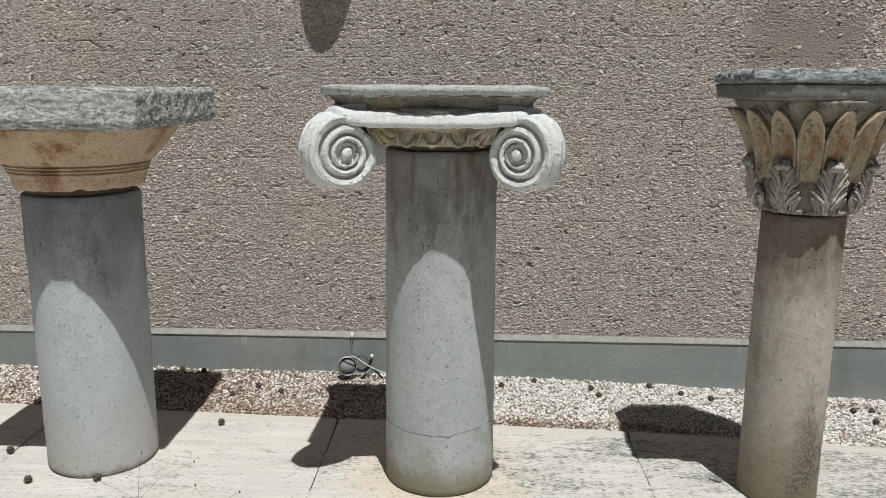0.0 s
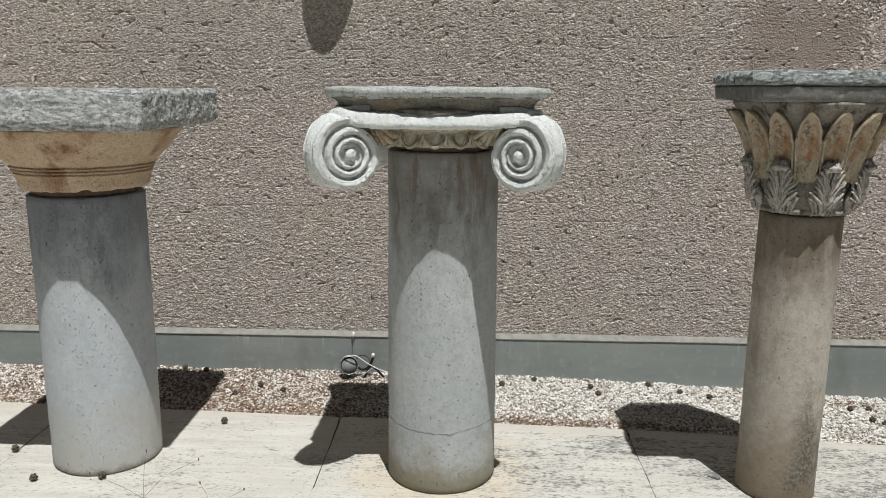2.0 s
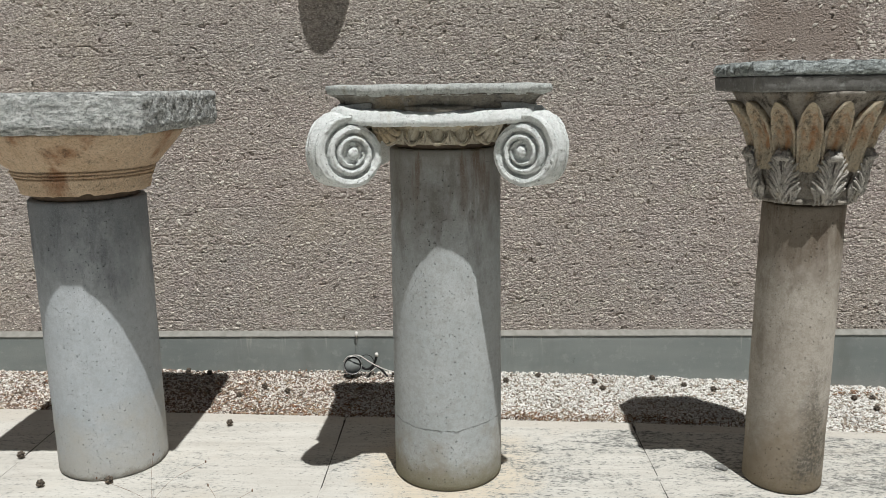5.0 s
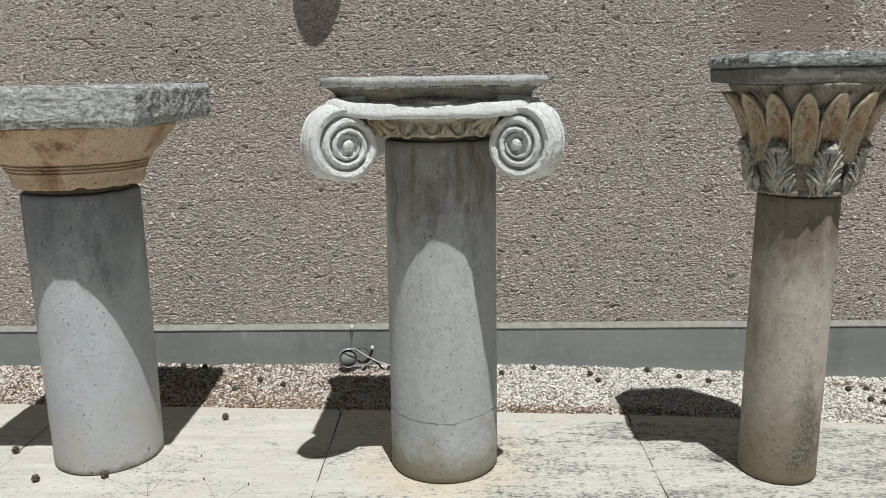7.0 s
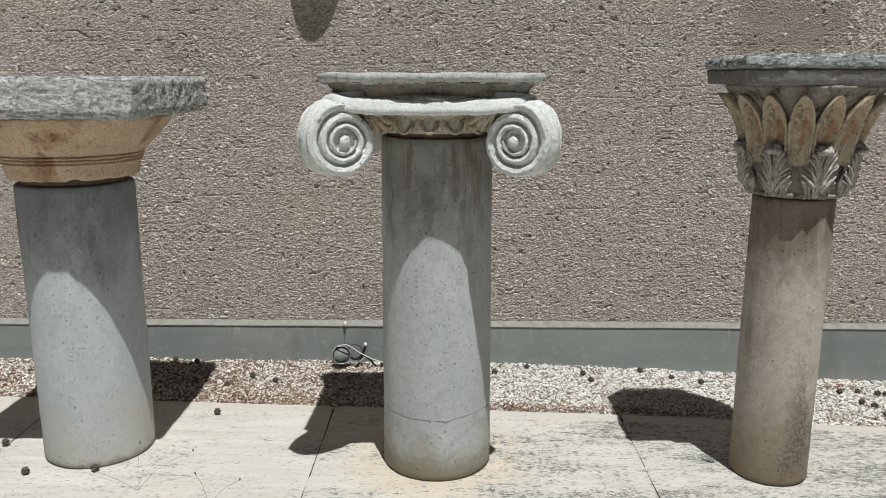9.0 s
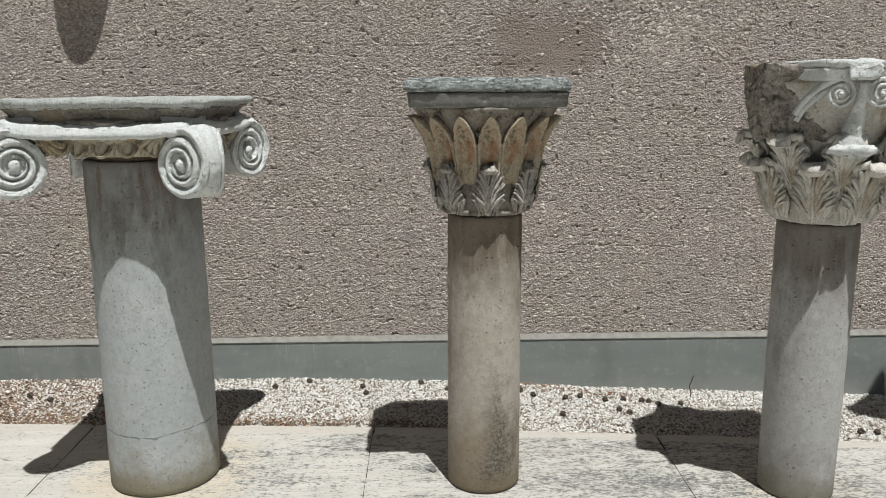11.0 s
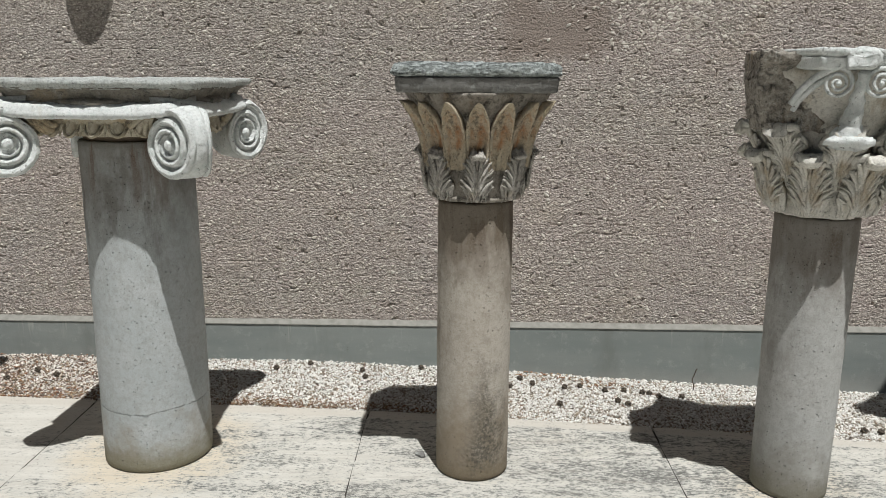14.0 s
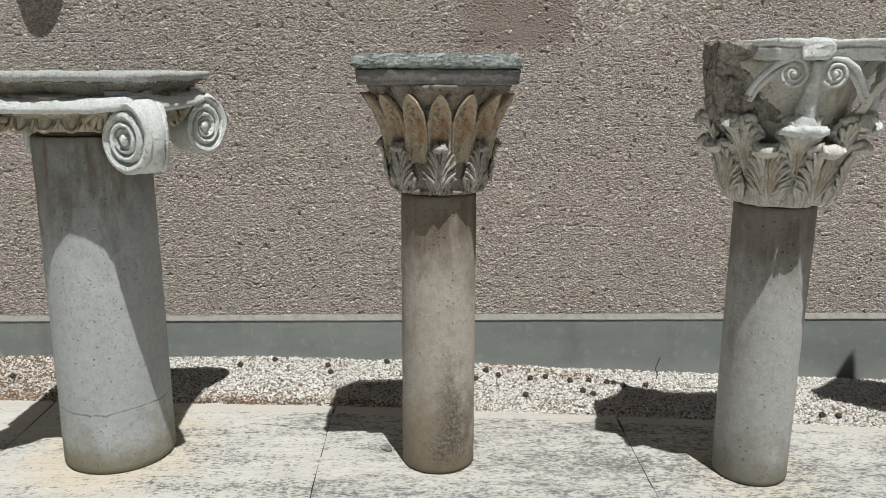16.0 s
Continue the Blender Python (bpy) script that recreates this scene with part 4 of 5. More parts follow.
def blade_shape(bell, z0, z1, width, flare=0.003):
    """A plain pointed leaf laid on the bell, hollow with a raised border."""
    nu, nv = 30, 21
    front, back = [], []
    for i in range(nu):
        s = i / (nu - 1)
        z = z0 + (z1 - z0) * s
        r = bell(z)
        w = width * min(1.0, 0.80 + 0.35 * s) * max(0.0, 1 - max(0.0, (s - 0.42) / 0.58) ** 2.6) ** 0.72 + 0.0015
        for j in range(nv):
            t = -1 + 2 * j / (nv - 1)
            border = 1 / (1 + math.exp(-(abs(t) - 0.70) * 18))
            rib = 0.45 * math.exp(-(t / 0.09) ** 2) * (1 - s)
            tipup = max(0.0, (s - 0.86) / 0.14)
            off = 0.003 + 0.025 * max(border, rib * 0.6, tipup) + flare * s ** 3 - 0.012 * max(0.0, abs(t) - 0.93) / 0.07 * 0.6
            R = r + off
            ang = t * w / r
            front.append((R * math.sin(ang), -R * math.cos(ang), z))
            R = r - 0.014
            back.append((R * math.sin(ang * 1.05), -R * math.cos(ang * 1.05), z - 0.002))
    n = nu * nv
    faces = []
    for i in range(nu - 1):
        for j in range(nv - 1):
            a, b, c, d = i * nv + j, i * nv + j + 1, (i + 1) * nv + j + 1, (i + 1) * nv + j
            faces += [(a, b, c, d), (d + n, c + n, b + n, a + n)]
        a, d = i * nv, (i + 1) * nv
        faces.append((a, d, d + n, a + n))
        a, d = i * nv + nv - 1, (i + 1) * nv + nv - 1
        faces.append((d, a, a + n, d + n))
    for j in range(nv - 1):
        a = (nu - 1) * nv + j
        faces.append((a, a + 1, a + 1 + n, a + n))
    return front + back, faces


# ---------------- capital with plain upper leaves ----------------
def palm_capital(x, y, z):
    ob = thing("palm_leaf_capital", x, y, z, 0, category="capital", group="row of ancient capitals",
               label="smoke-grey marble capital with tall plain leaves over acanthus")
    zs = [0.0, 0.10, 0.18, 0.24, 0.30, 0.345, 0.375, 0.39]
    rs = [0.156, 0.164, 0.176, 0.190, 0.214, 0.241, 0.258, 0.264]

    def bell(h):
        return float(np.interp(h, zs, rs))

    prof = [(0.13, 0.006), (0.160, 0.006), (0.168, 0.011), (0.168, 0.020), (0.160, 0.026)] + [(bell(h), h) for h in np.linspace(0.03, 0.375, 30)] + [(0.262, 0.379), (0.262, 0.388), (0.24, 0.392)]
    v, f = revolve(prof, 96)
    part("bell", mesh_of("bell", rough(v, 0.0025, 20, 9), f, M_COR_BELL), ob, "sooty bell, toned darker for the shade behind the leaves")
    blade = mesh_of("upper_leaf", *worn(blade_shape(bell, 0.12, 0.358, 0.0365, 0.012), 0.0022, 42, 3), M_COR_LEAF)
    for i in range(16):
        part("upper_leaf", blade, ob, "ochre stained plain pointed leaf" if i == 0 else "", pose(0, 0, 0, 0, 0, 22.5 * i))
    spine = [(0.164, 0.010), (0.176, 0.05), (0.184, 0.10), (0.189, 0.142), (0.196, 0.166), (0.206, 0.176), (0.212, 0.168)]
    taper = [(0, 0.80), (0, 1.0), (0, 1.0), (0, 0.86), (0, 0.60), (0, 0.46), (0, 0.34)]
    v, f = leaf_shape(spine, 0.052, taper, 5, 4, 0.55, 0.016, 0.008, fat=0.66)
    v, f = joined((v, f), blob((0.0, -0.210, 0.172), (0.029, 0.021, 0.014)))
    acan = mesh_of("acanthus_leaf", rough(v, 0.0052, 36, 2, 4), f, M_COR)
    for i in range(8):
        part("acanthus_leaf", acan, ob, "", pose(0, 0, 0, 0, 0, 45 * i))
    low = [(0.250, 0.388), (0.266, 0.390), (0.270, 0.394), (0.272, 0.412), (0.274, 0.43), (0.275, 0.437), (0.268, 0.440), (0.20, 0.441)]
    v, f = loft([square(h, zz, (0.055, 0.16, 0.07, 0.012), 0.0, 34) for h, zz in low])
    part("abacus", mesh_of("abacus", rough(v, 0.0022, 18, 12, 3), f, M_COR_AB), ob, "moulded abacus band, toned dark for the shade under the crown", pose(-0.004, 0.010, 0))
    top = [(0.20, 0.4395), (0.269, 0.440), (0.275, 0.442), (0.281, 0.446), (0.285, 0.451), (0.285, 0.457), (0.285, 0.463), (0.284, 0.469), (0.282, 0.475), (0.279, 0.480), (0.262, 0.485), (0.23, 0.487), (0.17, 0.488), (0.1, 0.488)]
    v, f = loft([square(h, zz, (0.062, 0.19, 0.10, 0.012), 0.0, 90) for h, zz in top])
    v = [Vector(p) for p in v]
    w = rough(v, 0.0075, 12, 11, 3)
    w = rough(w, 0.0055, 34, 6, 4, 2.6)
    v = [a.lerp(b, min(1.0, max(0.15, (a.z - 0.442) / 0.02))) for a, b in zip(v, w)]
    part("crown", mesh_of("crown", v, f, M_COR_TOP), ob, "chipped greenish-white top edge", pose(-0.005, 0.012, 0))
    return ob


palm = palm_capital(*C, 1.085)


# ---------------- Corinthian capital, one corner broken off ----------------
def corinthian_capital(x, y, z, turn):
    ob = thing("corinthian_capital", x, y, z, turn, category="capital", group="row of ancient capitals",
               label="beige marble Corinthian capital with a broken corner and worn acanthus")
    zs = [0.0, 0.12, 0.26, 0.38, 0.46, 0.50]
    rs = [0.158, 0.168, 0.188, 0.222, 0.262, 0.285]
    prof = [(0.13, 0.004), (0.156, 0.004), (0.165, 0.012)] + [(float(np.interp(h, zs, rs)), h) for h in np.linspace(0.03, 0.49, 40)] + [(0.26, 0.505)]
    v, f = revolve(prof, 96)
    part("bell", mesh_of("bell", rough(v, 0.006, 14, 4), f, M_KOR_LEAF), ob, "grey stained bell of the capital")
    low = [(0.168, 0.010), (0.186, 0.06), (0.200, 0.12), (0.212, 0.165), (0.232, 0.198), (0.262, 0.207), (0.279, 0.192)]
    taper = [(0, 0.70), (0, 0.92), (0, 1.0), (0, 1.0), (0, 0.90), (0, 0.72), (0, 0.50)]
    v, f = leaf_shape(low, 0.068, taper, 7, 4, 0.42, 0.018, 0.004, fold=0.003, fat=0.68)
    v, f = joined((v, f), blob((0.0, -0.264, 0.204), (0.040, 0.028, 0.024)))
    me = mesh_of("lower_leaf", rough(v, 0.0050, 30, 5, 4), f, M_KOR_LEAF)
    for i in range(8):
        part("lower_leaf", me, ob, "", pose(0, 0, 0, 0, 0, 22.5 + 45 * i))
    up = [(0.172, 0.10), (0.198, 0.17), (0.214, 0.225), (0.234, 0.268), (0.256, 0.292), (0.278, 0.294), (0.288, 0.274)]
    v, f = leaf_shape(up, 0.070, taper, 7, 4, 0.42, 0.020, 0.004, fold=0.003, fat=0.68)
    v, f = joined((v, f), blob((0.0, -0.278, 0.296), (0.026, 0.020, 0.026)))
    me = mesh_of("upper_leaf", rough(v, 0.0062, 26, 6, 4), f, M_KOR_LEAF)
    for i in range(8):
        part("upper_leaf", me, ob, "", pose(0, 0, 0, 0, 0, 45 * i))
    # spirals and stems on each face
    pieces = []
    for sg in (-1, 1):
        pts, rad = [], []
        for k in range(70):
            a = k / 69
            th = a * 2 * math.pi * 2.1
            r = 0.046 * (1 - 0.82 * a)
            pts.append((sg * (0.062 - r * math.sin(th)), -0.318 - 0.010 * a, 0.452 + r * math.cos(th)))
            rad.append(0.0070 - 0.0032 * a)
        stem = [(sg * 0.178, -0.262, 0.385), (sg * 0.158, -0.276, 0.425), (sg * 0.126, -0.304, 0.466), (sg * 0.088, -0.318, 0.492)]
        stem = [tuple(smooth_at(stem, q)) for q in np.linspace(0, 1, 14)]
        pieces.append(tube(stem + pts, [0.011] * 14 + rad, 7))
        second = [(p[0] - sg * 0.008, p[1] + 0.006, p[2] - 0.02) for p in stem]
        pieces.append(tube(second, 0.009, 7))
        pieces.append(sheet(lambda u, v, sg=sg: (sg * 0.060 + 0.008 * math.sin(math.pi * u) * math.cos(2 * math.pi * v), -0.330 + 0.010 * math.sin(math.pi * u) * math.sin(2 * math.pi * v), 0.452 + 0.008 * math.cos(math.pi * u)), 9, 12, True))
    v, f = joined(*pieces)
    helix = mesh_of("helix", rough(v, 0.0014, 40, 7, 2), f, M_ION)
    stalk_pts = [(-0.004, -0.262, 0.25), (0.0, -0.272, 0.33), (0.008, -0.300, 0.42), (0.012, -0.322, 0.49)]
    stem = tube([smooth_at(stalk_pts, q) for q in np.linspace(0, 1, 30)], [0.017 + 0.030 * max(0.0, 1 - q * 1.5) for q in np.linspace(0, 1, 30)], 14)
    v, f = joined(stem, blob((0.0, -0.288, 0.272), (0.074, 0.032, 0.022)), blob((-0.006, -0.276, 0.296), (0.050, 0.030, 0.040)))
    stalk = mesh_of("stalk", rough(rough(v, 0.008, 22, 8, 3), 0.006, 55, 3, 3), f, M_ION)
    boss = loft([[(0.050 * q * (abs(math.cos(a)) ** 0.45) * (1 if math.cos(a) > 0 else -1), y, 0.526 + 0.031 * q * (abs(math.sin(a)) ** 0.45) * (1 if math.sin(a) > 0 else -1)) for a in np.linspace(0.04, 2 * math.pi + 0.04, 36, endpoint=False)]
                 for q, y in ((0.96, -0.30), (1.0, -0.318), (1.0, -0.332), (0.97, -0.345), (0.90, -0.351), (0.78, -0.353), (0.62, -0.354), (0.46, -0.354), (0.3, -0.354), (0.15, -0.354), (0.05, -0.354))])
    boss = mesh_of("boss", rough(boss[0], 0.010, 30, 9, 5), boss[1], M_ION)
    for i in range(4):
        m = pose(0, 0, 0, 0, 0, 90 * i)
        if i < 3:
            part("helix", helix, ob, "", m)
            part("stalk", stalk, ob, "", m)
            part("boss", boss, ob, "", m)
    # corner scrolls, worn; those of the broken side are lost
    def scroll(u, v):
        s, a = u, 2 * math.pi * v
        r, h = smooth_at([(0.225, 0.28), (0.285, 0.36), (0.345, 0.43), (0.400, 0.468), (0.432, 0.445), (0.424, 0.405), (0.395, 0.412)], s)
        w = 0.030 + 0.020 * math.sin(math.pi * s)
        return (r + 0.024 * math.cos(a), w * math.sin(a), h + 0.024 * math.cos(a))
    v, f = sheet(scroll, 34, 16, True)
    scr = mesh_of("corner_scroll", rough(v, 0.019, 19, 10, 5), f, M_KOR)
    for i in range(2):
        part("corner_scroll", scr, ob, "", pose(0, 0, 0, 0, 0, -45 + 90 * i))
    rings = []
    for h, zz in [(0.33, 0.492), (0.352, 0.496), (0.358, 0.502), (0.362, 0.524), (0.364, 0.528), (0.358, 0.531), (0.360, 0.536), (0.374, 0.540), (0.378, 0.552), (0.374, 0.557), (0.30, 0.558), (0.15, 0.558)]:
        rings.append(square(h, zz, (0.05, 0.05, 0.27, 0.235), 0.05, 34))
    v, f = loft(rings)
    v = [Vector((max(p[0], -0.185 + 0.03 * noise.noise(Vector(p) * 9)), p[1], p[2])) for p in v]
    part("abacus", mesh_of("abacus", rough(v, 0.006, 26, 12, 5), f, M_ION), ob, "hollow-sided moulded abacus")
    # fracture where the corner broke away
    rings = []
    for q in np.linspace(0, 1, 40):
        zz = 0.30 + 0.25 * q
        rr = 0.21 + 0.05 * q
        rings.append([(-0.100 - 0.06 * q + rr * 0.72 * math.cos(a), -0.06 - 0.03 * q + rr * 0.95 * math.sin(a), zz) for a in np.linspace(0, 2 * math.pi, 110, endpoint=False)])
    v, f = loft(rings)
    v = [Vector((max(p[0], -0.275), max(p[1], -0.195 - 0.055 * min(1.0, max(0.0, (p[2] - 0.49) / 0.04))), p[2])) for p in v]
    part("fracture", mesh_of("fracture", rough(rough(v, 0.011, 9, 13, 3), 0.009, 55, 4, 3), f, M_KOR_DARK), ob, "rough dark broken face")
    return ob


corinthian_capital(*K, 1.062, -11)


# ---------------- gravel strip ----------------
rng = np.random.RandomState(5)
n = 64000
gx = -2.7 + 6.9 * rng.rand(n)
ey = np.array([edge_y(q) for q in gx])
gy = ey + 0.004 + (FACE_Y - 0.006 - ey) * rng.rand(n)
keep = (gx < 2.9) | (gy > 3.0)
gz = np.array([bed_height(a, b) for a, b in zip(gx, gy)]) + 0.004 + 0.010 * rng.rand(n)
big = 0.0032 + 0.0036 * rng.rand(n) ** 1.5
sizes = np.stack([big * (1.0 + 0.8 * rng.rand(n)), big * (0.75 + 0.35 * rng.rand(n)), big * (0.45 + 0.3 * rng.rand(n))], -1)
turns = turns_of(n, rng, 0.7)
old = lattice(gx * 2.4 + 7, gy * 3.5, 31) * 0.55 + 0.62 * np.clip((0.35 - gx) / 1.1, -0.6, 1) + 0.10 * np.clip((ey + 0.1 - gy) / 0.1, 0, 1) * 3 > 0.42 + 0.55 * rng.rand(n)
for flag, nm, mt, lb in ((~old, "white_gravel", M_GRAVEL, "clean white marble chippings along the wall"), (old, "stained_gravel", M_GRAVEL_OLD, "brown stained chippings mixed into the gravel")):
    solid(nm, scatter(nm, np.stack([gx, gy, gz], -1)[flag], sizes[flag], turns[flag], mt, 3, 0.55, False), kind="stuff", category="gravel", label=lb)

# dry needles and leaf scraps caught in the gravel
rng = np.random.RandomState(8)
pieces = []
for k in range(900):
    x = -2.6 + 3.4 * rng.rand() ** 0.9 if k % 4 else -2.6 + 6.6 * rng.rand()
    e = edge_y(x)
    y = e + 0.01 + (FACE_Y - e - 0.03) * (rng.rand() ** 1.8 if k % 3 else rng.rand())
    z = bed_height(x, y) + 0.016
    a, ln = rng.rand() * 6.283, 0.006 + 0.018 * rng.rand()
    d = Vector((math.cos(a), math.sin(a), 0.25 * (rng.rand() - 0.3))) * ln
    p = Vector((x, y, z))
    pieces.append(tube([p - d, p + Vector((0, 0, 0.003)), p + d], [0.0011, 0.0014, 0.0006], 4))
for cx, cy, sx, sy, count in ((1.72, 3.79, 0.11, 0.04, 45), (-0.72, 3.40, 0.22, 0.05, 170), (-1.0, 3.60, 0.25, 0.10, 150), (-1.9, 3.62, 0.25, 0.10, 150), (0.35, 3.33, 0.22, 0.03, 80), (1.05, 3.28, 0.12, 0.02, 40), (1.95, 3.70, 0.10, 0.03, 40)):
    for k in range(count):
        x = cx + sx * rng.randn()
        y = min(FACE_Y - 0.02, max(edge_y(x) + 0.012, cy + sy * rng.randn()))
        z = bed_height(x, y) + 0.017
        a, ln = rng.rand() * 6.283, 0.005 + 0.010 * rng.rand()
        d = Vector((math.cos(a), math.sin(a), 0.6 * (rng.rand() - 0.4))) * ln
        p = Vector((x, y, z))
        pieces.append(tube([p - d, p + Vector((0, 0, 0.004)), p + d], [0.0010, 0.0040, 0.0008], 5))
solid("dry_litter", mesh_of("dry_litter", *joined(*pieces), M_STRAW), kind="stuff", category="litter", label="dry brown needles and scraps on the gravel")


# ---------------- cypress cones ----------------
def cone_meshes():
    scales = []
    for i in range(14):
        zz = 1 - 2 * (i + 0.5) / 14
        a = i * 2.39996
        q = math.sqrt(1 - zz * zz)
        c = Vector((q * math.cos(a), q * math.sin(a), zz))
        side = c.orthogonal().normalized()
        up = c.cross(side)
        ring0 = [c * 0.66 + 0.36 * (math.cos(t) * side + math.sin(t) * up) for t in np.linspace(0, 6.283, 6, endpoint=False)]
        ring1 = [c * 0.97 + 0.30 * (math.cos(t) * side + math.sin(t) * up) for t in np.linspace(0, 6.283, 6, endpoint=False)]
        ring2 = [c * 1.08 + 0.07 * (math.cos(t) * side + math.sin(t) * up) for t in np.linspace(0, 6.283, 6, endpoint=False)]
        scales.append(loft([ring0, ring1, ring2]))
    core = sheet(lambda u, v: (0.78 * math.sin(math.pi * u) * math.cos(6.283 * v), 0.78 * math.sin(math.pi * u) * math.sin(6.283 * v), 0.78 * math.cos(math.pi * u)), 8, 10, True)
    v, f = joined(*scales)
    return mesh_of("woody_shell", [Vector(p) * 0.0155 for p in v], f, M_CONE, False), mesh_of("core", [Vector(p) * 0.0155 for p in core[0]], core[1], M_MORTAR)


SCALES, CORE = cone_meshes()
cone = thing("cypress_cone", -1.002, 3.229, 0.0155, 20, category="cone", group="fallen cypress cones", label="small grey-brown woody cypress cone lying on the stone")
part("woody_shell", SCALES, cone)
part("core", CORE, cone)
rng = np.random.RandomState(14)
for x, y in [(-1.579, 2.671), (-1.791, 2.911), (-1.321, 2.700)]:
    copy_thing(cone, pose(x, y, 0.0155 * 0.93, rng.rand() * 90, rng.rand() * 90, rng.rand() * 360))
spots = [(0.735, 3.745), (0.76, 3.655), (1.04, 3.80), (1.18, 3.71), (1.32, 3.68), (1.56, 3.72), (0.28, 3.74), (-0.95, 3.66), (-1.05, 3.55), (-0.82, 3.60), (-1.40, 3.83), (-1.28, 3.81), (-1.75, 3.70), (-1.85, 3.58), (-1.66, 3.79), (-1.95, 3.76),
         (1.78, 3.62), (1.86, 3.64), (1.98, 3.60), (1.73, 3.40), (2.02, 3.46), (2.06, 3.42), (2.17, 3.60), (2.20, 3.585), (2.36, 3.57), (2.24, 3.55), (3.05, 3.145), (3.12, 3.135), (2.86, 3.36), (1.50, 3.60), (1.62, 3.66), (2.08, 3.62), (-0.30, 3.80), (-0.12, 3.79), (0.45, 3.80)]
for x, y in spots:
    q = copy_thing(cone, pose(x, y, bed_height(x, y) + 0.022, rng.rand() * 180, rng.rand() * 180, rng.rand() * 360))
    tagged(q, "small dark woody cypress cone lying among the gravel")

# a flat stone chip on the paving
v, f = loft([[(r * (0.030 if math.cos(a) > 0 else 0.024) * math.cos(a), r * 0.019 * math.sin(a) * (1 + 0.3 * math.cos(3 * a)), z) for a in np.linspace(0, 6.283, 12, endpoint=False)] for r, z in ((0.9, 0.0), (1.0, 0.003), (0.95, 0.009), (0.7, 0.011))])
chip = solid("stone_chip", mesh_of("stone_chip", v, f, M_COR_AB, False), category="stone chip", label="flat grey stone chip lying on the paving")
chip.matrix_world = pose(1.088, 2.832, 0.001, 0, 0, -60)

# ---------------- spotlight at the foot of the wall ----------------
lamp = thing("garden_spotlight", -0.50, 3.79, 0.0, 0, category="spotlight", label="small round black garden spotlight with a loose white cable")
gz0 = bed_height(-0.5, 3.79)
head = revolve([(0.010, -0.028), (0.030, -0.026), (0.041, -0.012), (0.044, 0.012), (0.044, 0.016), (0.040, 0.016), (0.039, 0.006), (0.0, 0.004)], 32)
tilt = pose(-0.018, 0, gz0 + 0.075, 68, 0, 14)
lamp_head = part("head", mesh_of("head", *head, M_BLACK), lamp, "", tilt)
M_LENS = plain("dusty_glass", (0.22, 0.235, 0.225), 0.3, 0.0, (0.12, 0.125, 0.12), 16)
glass = revolve([(0.001, 0.0095), (0.039, 0.0095), (0.039, 0.0115), (0.001, 0.0125)], 32)
part("lens", mesh_of("lens", *glass, M_LENS), lamp_head, "dark round glass front")
hoop = [(0.046 * math.cos(a), 0.046 * math.sin(a), 0.018) for a in np.linspace(0, 2 * math.pi, 40)]
part("rim", mesh_of("rim", *tube(hoop, 0.0025, 6), M_STEEL), lamp_head, "thin steel rim")
arm = [(0.025, 0.01, gz0 + 0.065), (0.052, 0.012, gz0 + 0.050), (0.080, 0.01, gz0 + 0.062), (0.100, 0.008, gz0 + 0.095), (0.108, 0.006, gz0 + 0.125)]
part("arm", mesh_of("arm", *tube([smooth_at(arm, q) for q in np.linspace(0, 1, 20)], 0.007, 8), M_BLACK), lamp)
part("knob", mesh_of("knob", *tube([(0.108, 0.006, gz0 + 0.122), (0.109, 0.006, gz0 + 0.134), (0.109, 0.006, gz0 + 0.142)], [0.010, 0.010, 0.006], 10), M_CABLE), lamp, "pale knob")
for ax, bx in ((0.095, 0.065), (0.098, 0.165)):
    leg = [(ax, 0.008, gz0 + 0.075), ((ax + bx) / 2, 0.006, gz0 + 0.05), (bx, 0.0, gz0 + 0.014), (bx + (0.02 if bx > ax else -0.01), 0.0, gz0 + 0.010)]
    part("foot", mesh_of("foot", *tube([smooth_at(leg, q) for q in np.linspace(0, 1, 14)], 0.006, 8), M_BLACK), lamp)
cab = [(-0.065, 0.0, gz0 + 0.095), (-0.04, -0.01, gz0 + 0.125), (0.0, -0.02, gz0 + 0.138), (0.03, -0.02, gz0 + 0.132), (0.08, -0.02, gz0 + 0.098), (0.14, -0.025, gz0 + 0.068), (0.22, -0.03, gz0 + 0.045), (0.32, -0.03, gz0 + 0.03)]
part("cable", mesh_of("cable", *tube([smooth_at(cab, q) for q in np.linspace(0, 1, 50)], 0.0028, 6), M_CABLE), lamp, "loose white cable")
cab = [(0.12, -0.02, gz0 + 0.08), (0.08, -0.02, gz0 + 0.05), (0.04, -0.02, gz0 + 0.02), (0.03, -0.02, gz0 + 0.012)]
part("cable", mesh_of("cable", *tube([smooth_at(cab, q) for q in np.linspace(0, 1, 20)], 0.0022, 6), M_CABLE), lamp)
ring = [(0.055 + 0.038 * math.cos(a), 0.004, gz0 + 0.092 + 0.040 * math.sin(a)) for a in np.linspace(0.2, 3.4, 24)]
part("loop", mesh_of("loop", *tube(ring, 0.0022, 6), M_BLACK), lamp)
peg = thing("cable_peg", -0.5, FACE_Y - 0.012, 0.2, 0, category="peg", label="thin steel wire with a pale plug on the ledge")
part("wire", mesh_of("wire", *tube([(0.0, 0.0, 0.025), (-0.004, -0.004, -0.05), (-0.006, -0.012, -0.12)], 0.0016, 6), M_STEEL), peg)
part("plug", mesh_of("plug", *tube([(0, 0.0, 0.018), (0, 0, 0.03), (0, 0.004, 0.042), (0, 0.006, 0.048)], [0.006, 0.009, 0.009, 0.004], 10), M_CABLE), peg, "pale round plug")

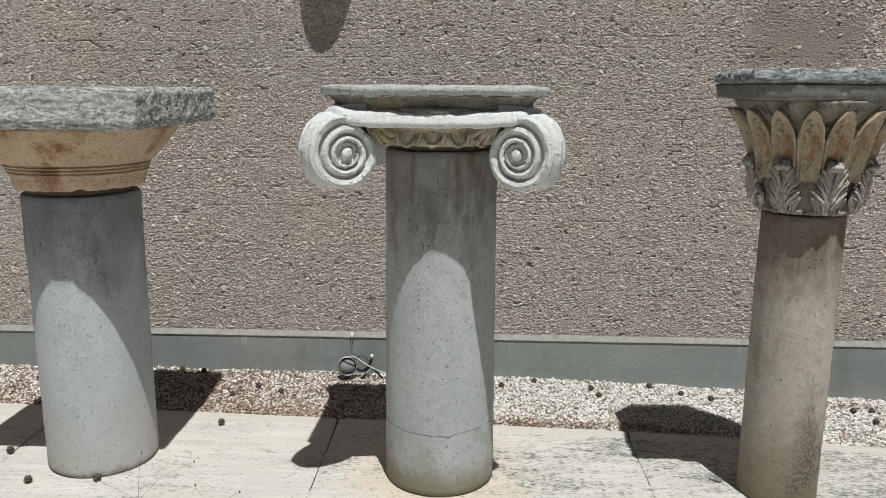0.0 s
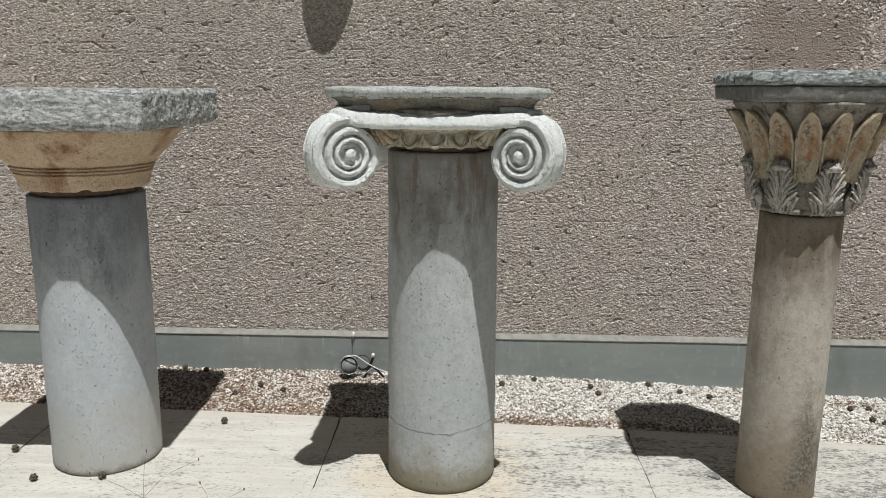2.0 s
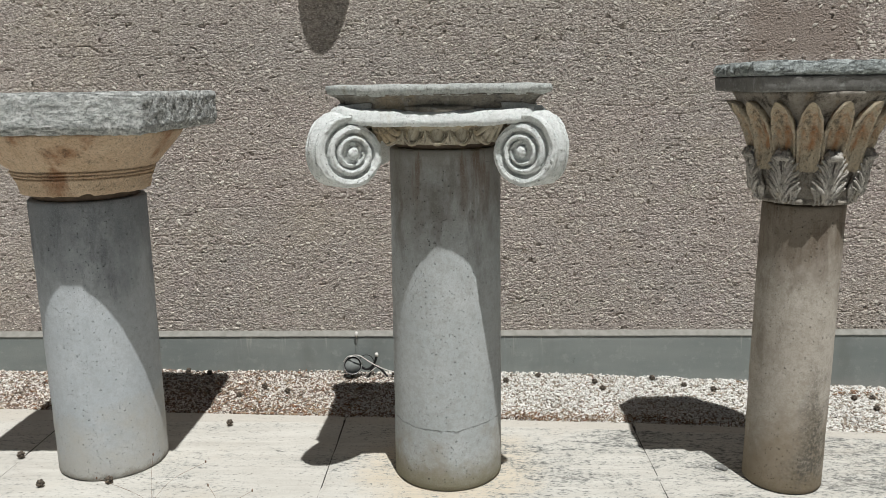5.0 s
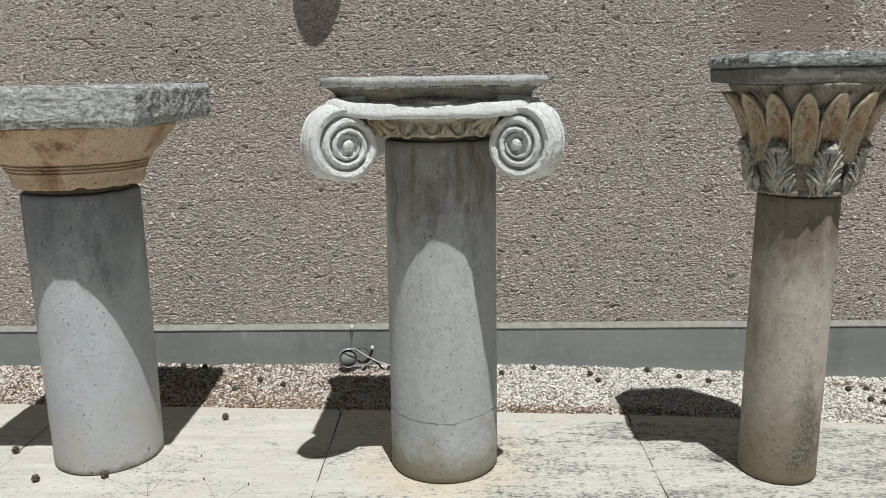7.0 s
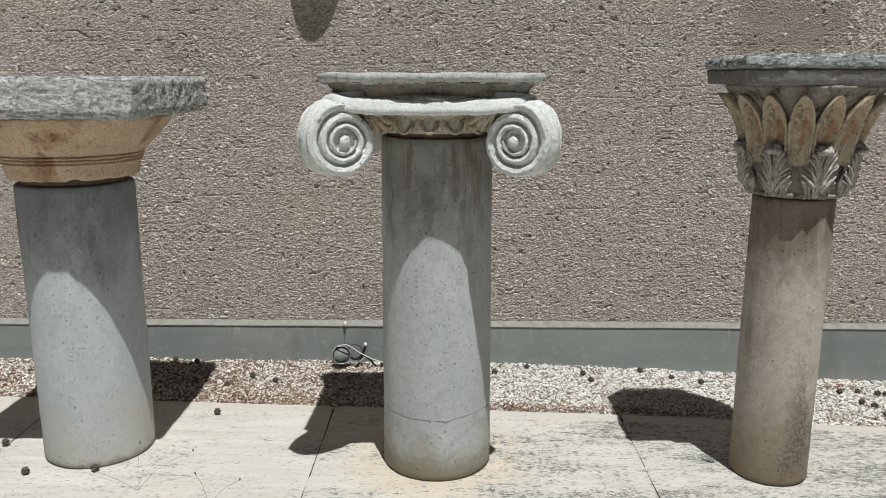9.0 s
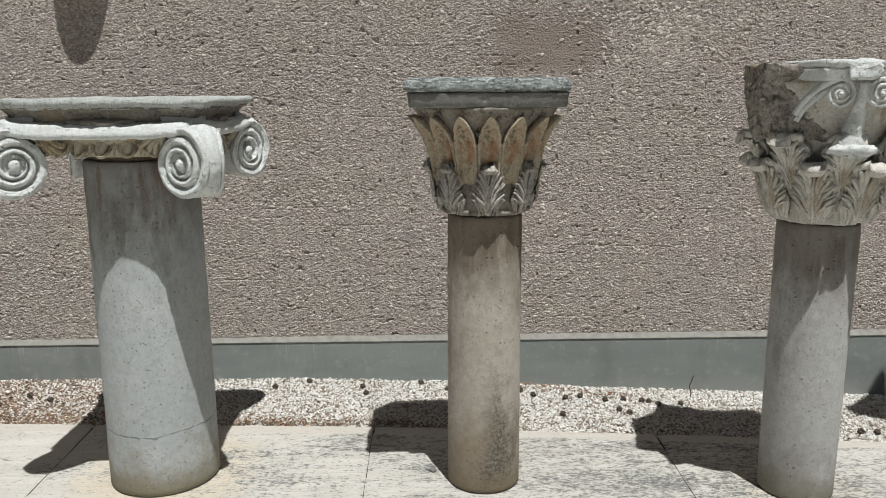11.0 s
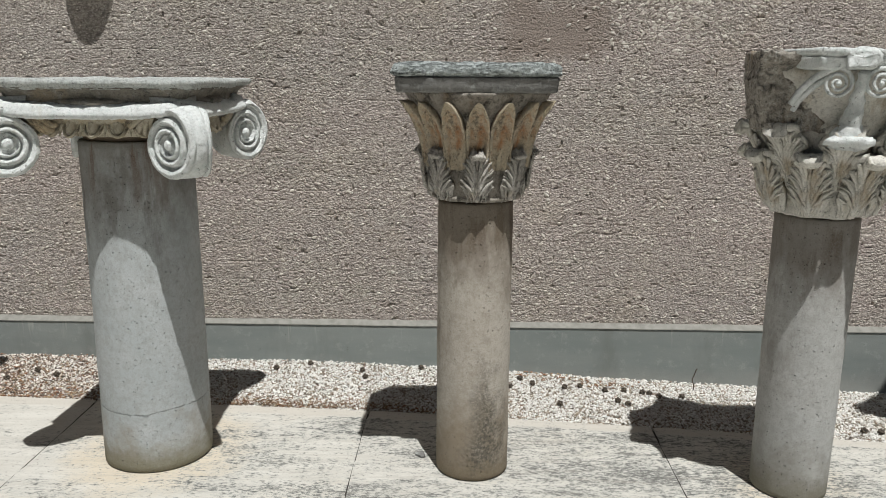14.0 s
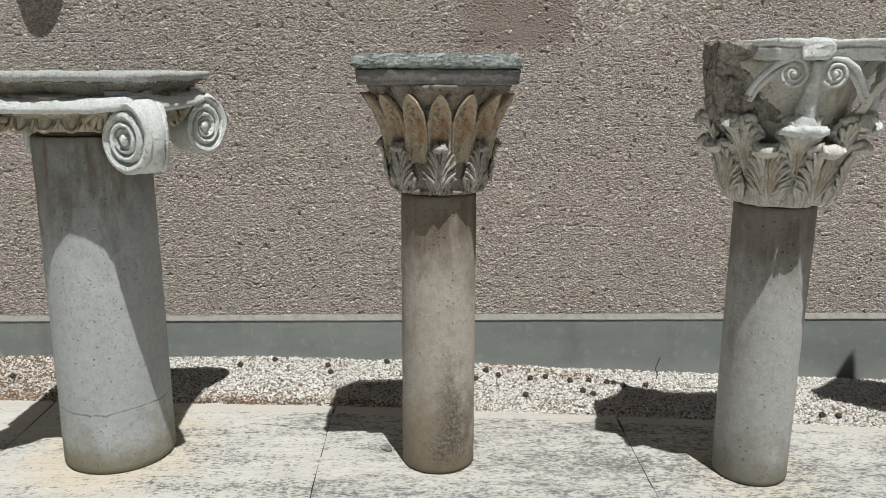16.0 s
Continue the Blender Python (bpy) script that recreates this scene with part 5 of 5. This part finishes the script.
# ---------------- half-round lamp high on the wall, seen by its shadow alone ----------------
bowl = []
for q in np.linspace(0, 1, 6):
    r = 0.136 * (0.94 + 0.06 * math.sqrt(q))
    bowl.append([(r * math.cos(a), -r * math.sin(a), 0.03 * q) for a in np.linspace(0, math.pi, 28)])
v, f = loft(bowl)
wl = thing("wall_lamp", -0.583, WALL_Y - 0.004, 2.066, 0, category="lamp", label="half-round stone-coloured shelf lamp fixed to the wall")
part("shade", mesh_of("shade", v, f, M_CAP), wl)

# ---------------- twigs and dry stalks ----------------
tw = [(2.452, 3.70, bed_height(2.452, 3.70)), (2.456, 3.70, -0.03), (2.446, 3.70, 0.0), (2.455, 3.70, 0.03), (2.462, 3.70, 0.055), (2.468, 3.70, 0.062)]
solid("twig", mesh_of("twig", *tube([smooth_at(tw, q) for q in np.linspace(0, 1, 24)], 0.0028, 6), M_CONE), category="twig", label="thin dark curled twig standing in the gravel")
rng = np.random.RandomState(4)
for bx, by, tips in ((-1.10, 2.56, [(-1.36, 2.68, 0.03), (-1.12, 2.66, 0.14), (-0.92, 2.66, 0.11)]), (-0.80, 2.45, [(-0.86, 2.5, 0.10), (-0.70, 2.5, 0.08)])):
    st = thing("dry_weed", bx, by, 0, 0, category="weed", label="dry straw-coloured weed stalks rising from a joint", group="dry weeds")
    for tx, ty, tz in tips:
        pts = [(0, 0, 0.0), ((tx - bx) * 0.4, (ty - by) * 0.4, tz * 0.65), (tx - bx, ty - by, tz)]
        part("stalk", mesh_of("stalk", *tube([smooth_at(pts, q) for q in np.linspace(0, 1, 14)], 0.0006, 5), M_STRAW), st)
        part("seed_head", mesh_of("seed_head", *tube([(tx - bx, ty - by, tz - 0.003), (tx - bx, ty - by, tz + 0.003), (tx - bx, ty - by, tz + 0.008)], [0.002, 0.0035, 0.001], 6), M_STRAW), st)
pieces = []
for k in range(260):
    x = 0.18 + 0.75 * rng.rand() if k % 3 else -0.2 + 2.4 * rng.rand()
    y = edge_y(x) + 0.012 + 0.03 * abs(rng.randn())
    z = bed_height(x, y) + 0.008
    h = 0.012 + 0.03 * rng.rand()
    pieces.append(tube([(x, y, z), (x + 0.01 * rng.randn(), y + 0.008 * rng.randn(), z + h * 0.6), (x + 0.02 * rng.randn(), y + 0.015 * rng.randn(), z + h)], [0.0014, 0.0011, 0.0005], 4))
solid("dry_grass", mesh_of("dry_grass", *joined(*pieces), M_STRAW), kind="stuff", category="grass", label="tufts of dry grass along the paving edge")

# ---------------- the next column of the row, seen by its shadow alone ----------------
shaft("grey cast concrete shaft of the last column", 3.88, 2.62, 0.15, 0.142, 2.083, M_SHAFT_I)
tagged(copy_thing(palm, pose(3.88, 2.62, 2.085, 0, 0, -135)), "smoke-grey marble leaf capital on the last, taller column")
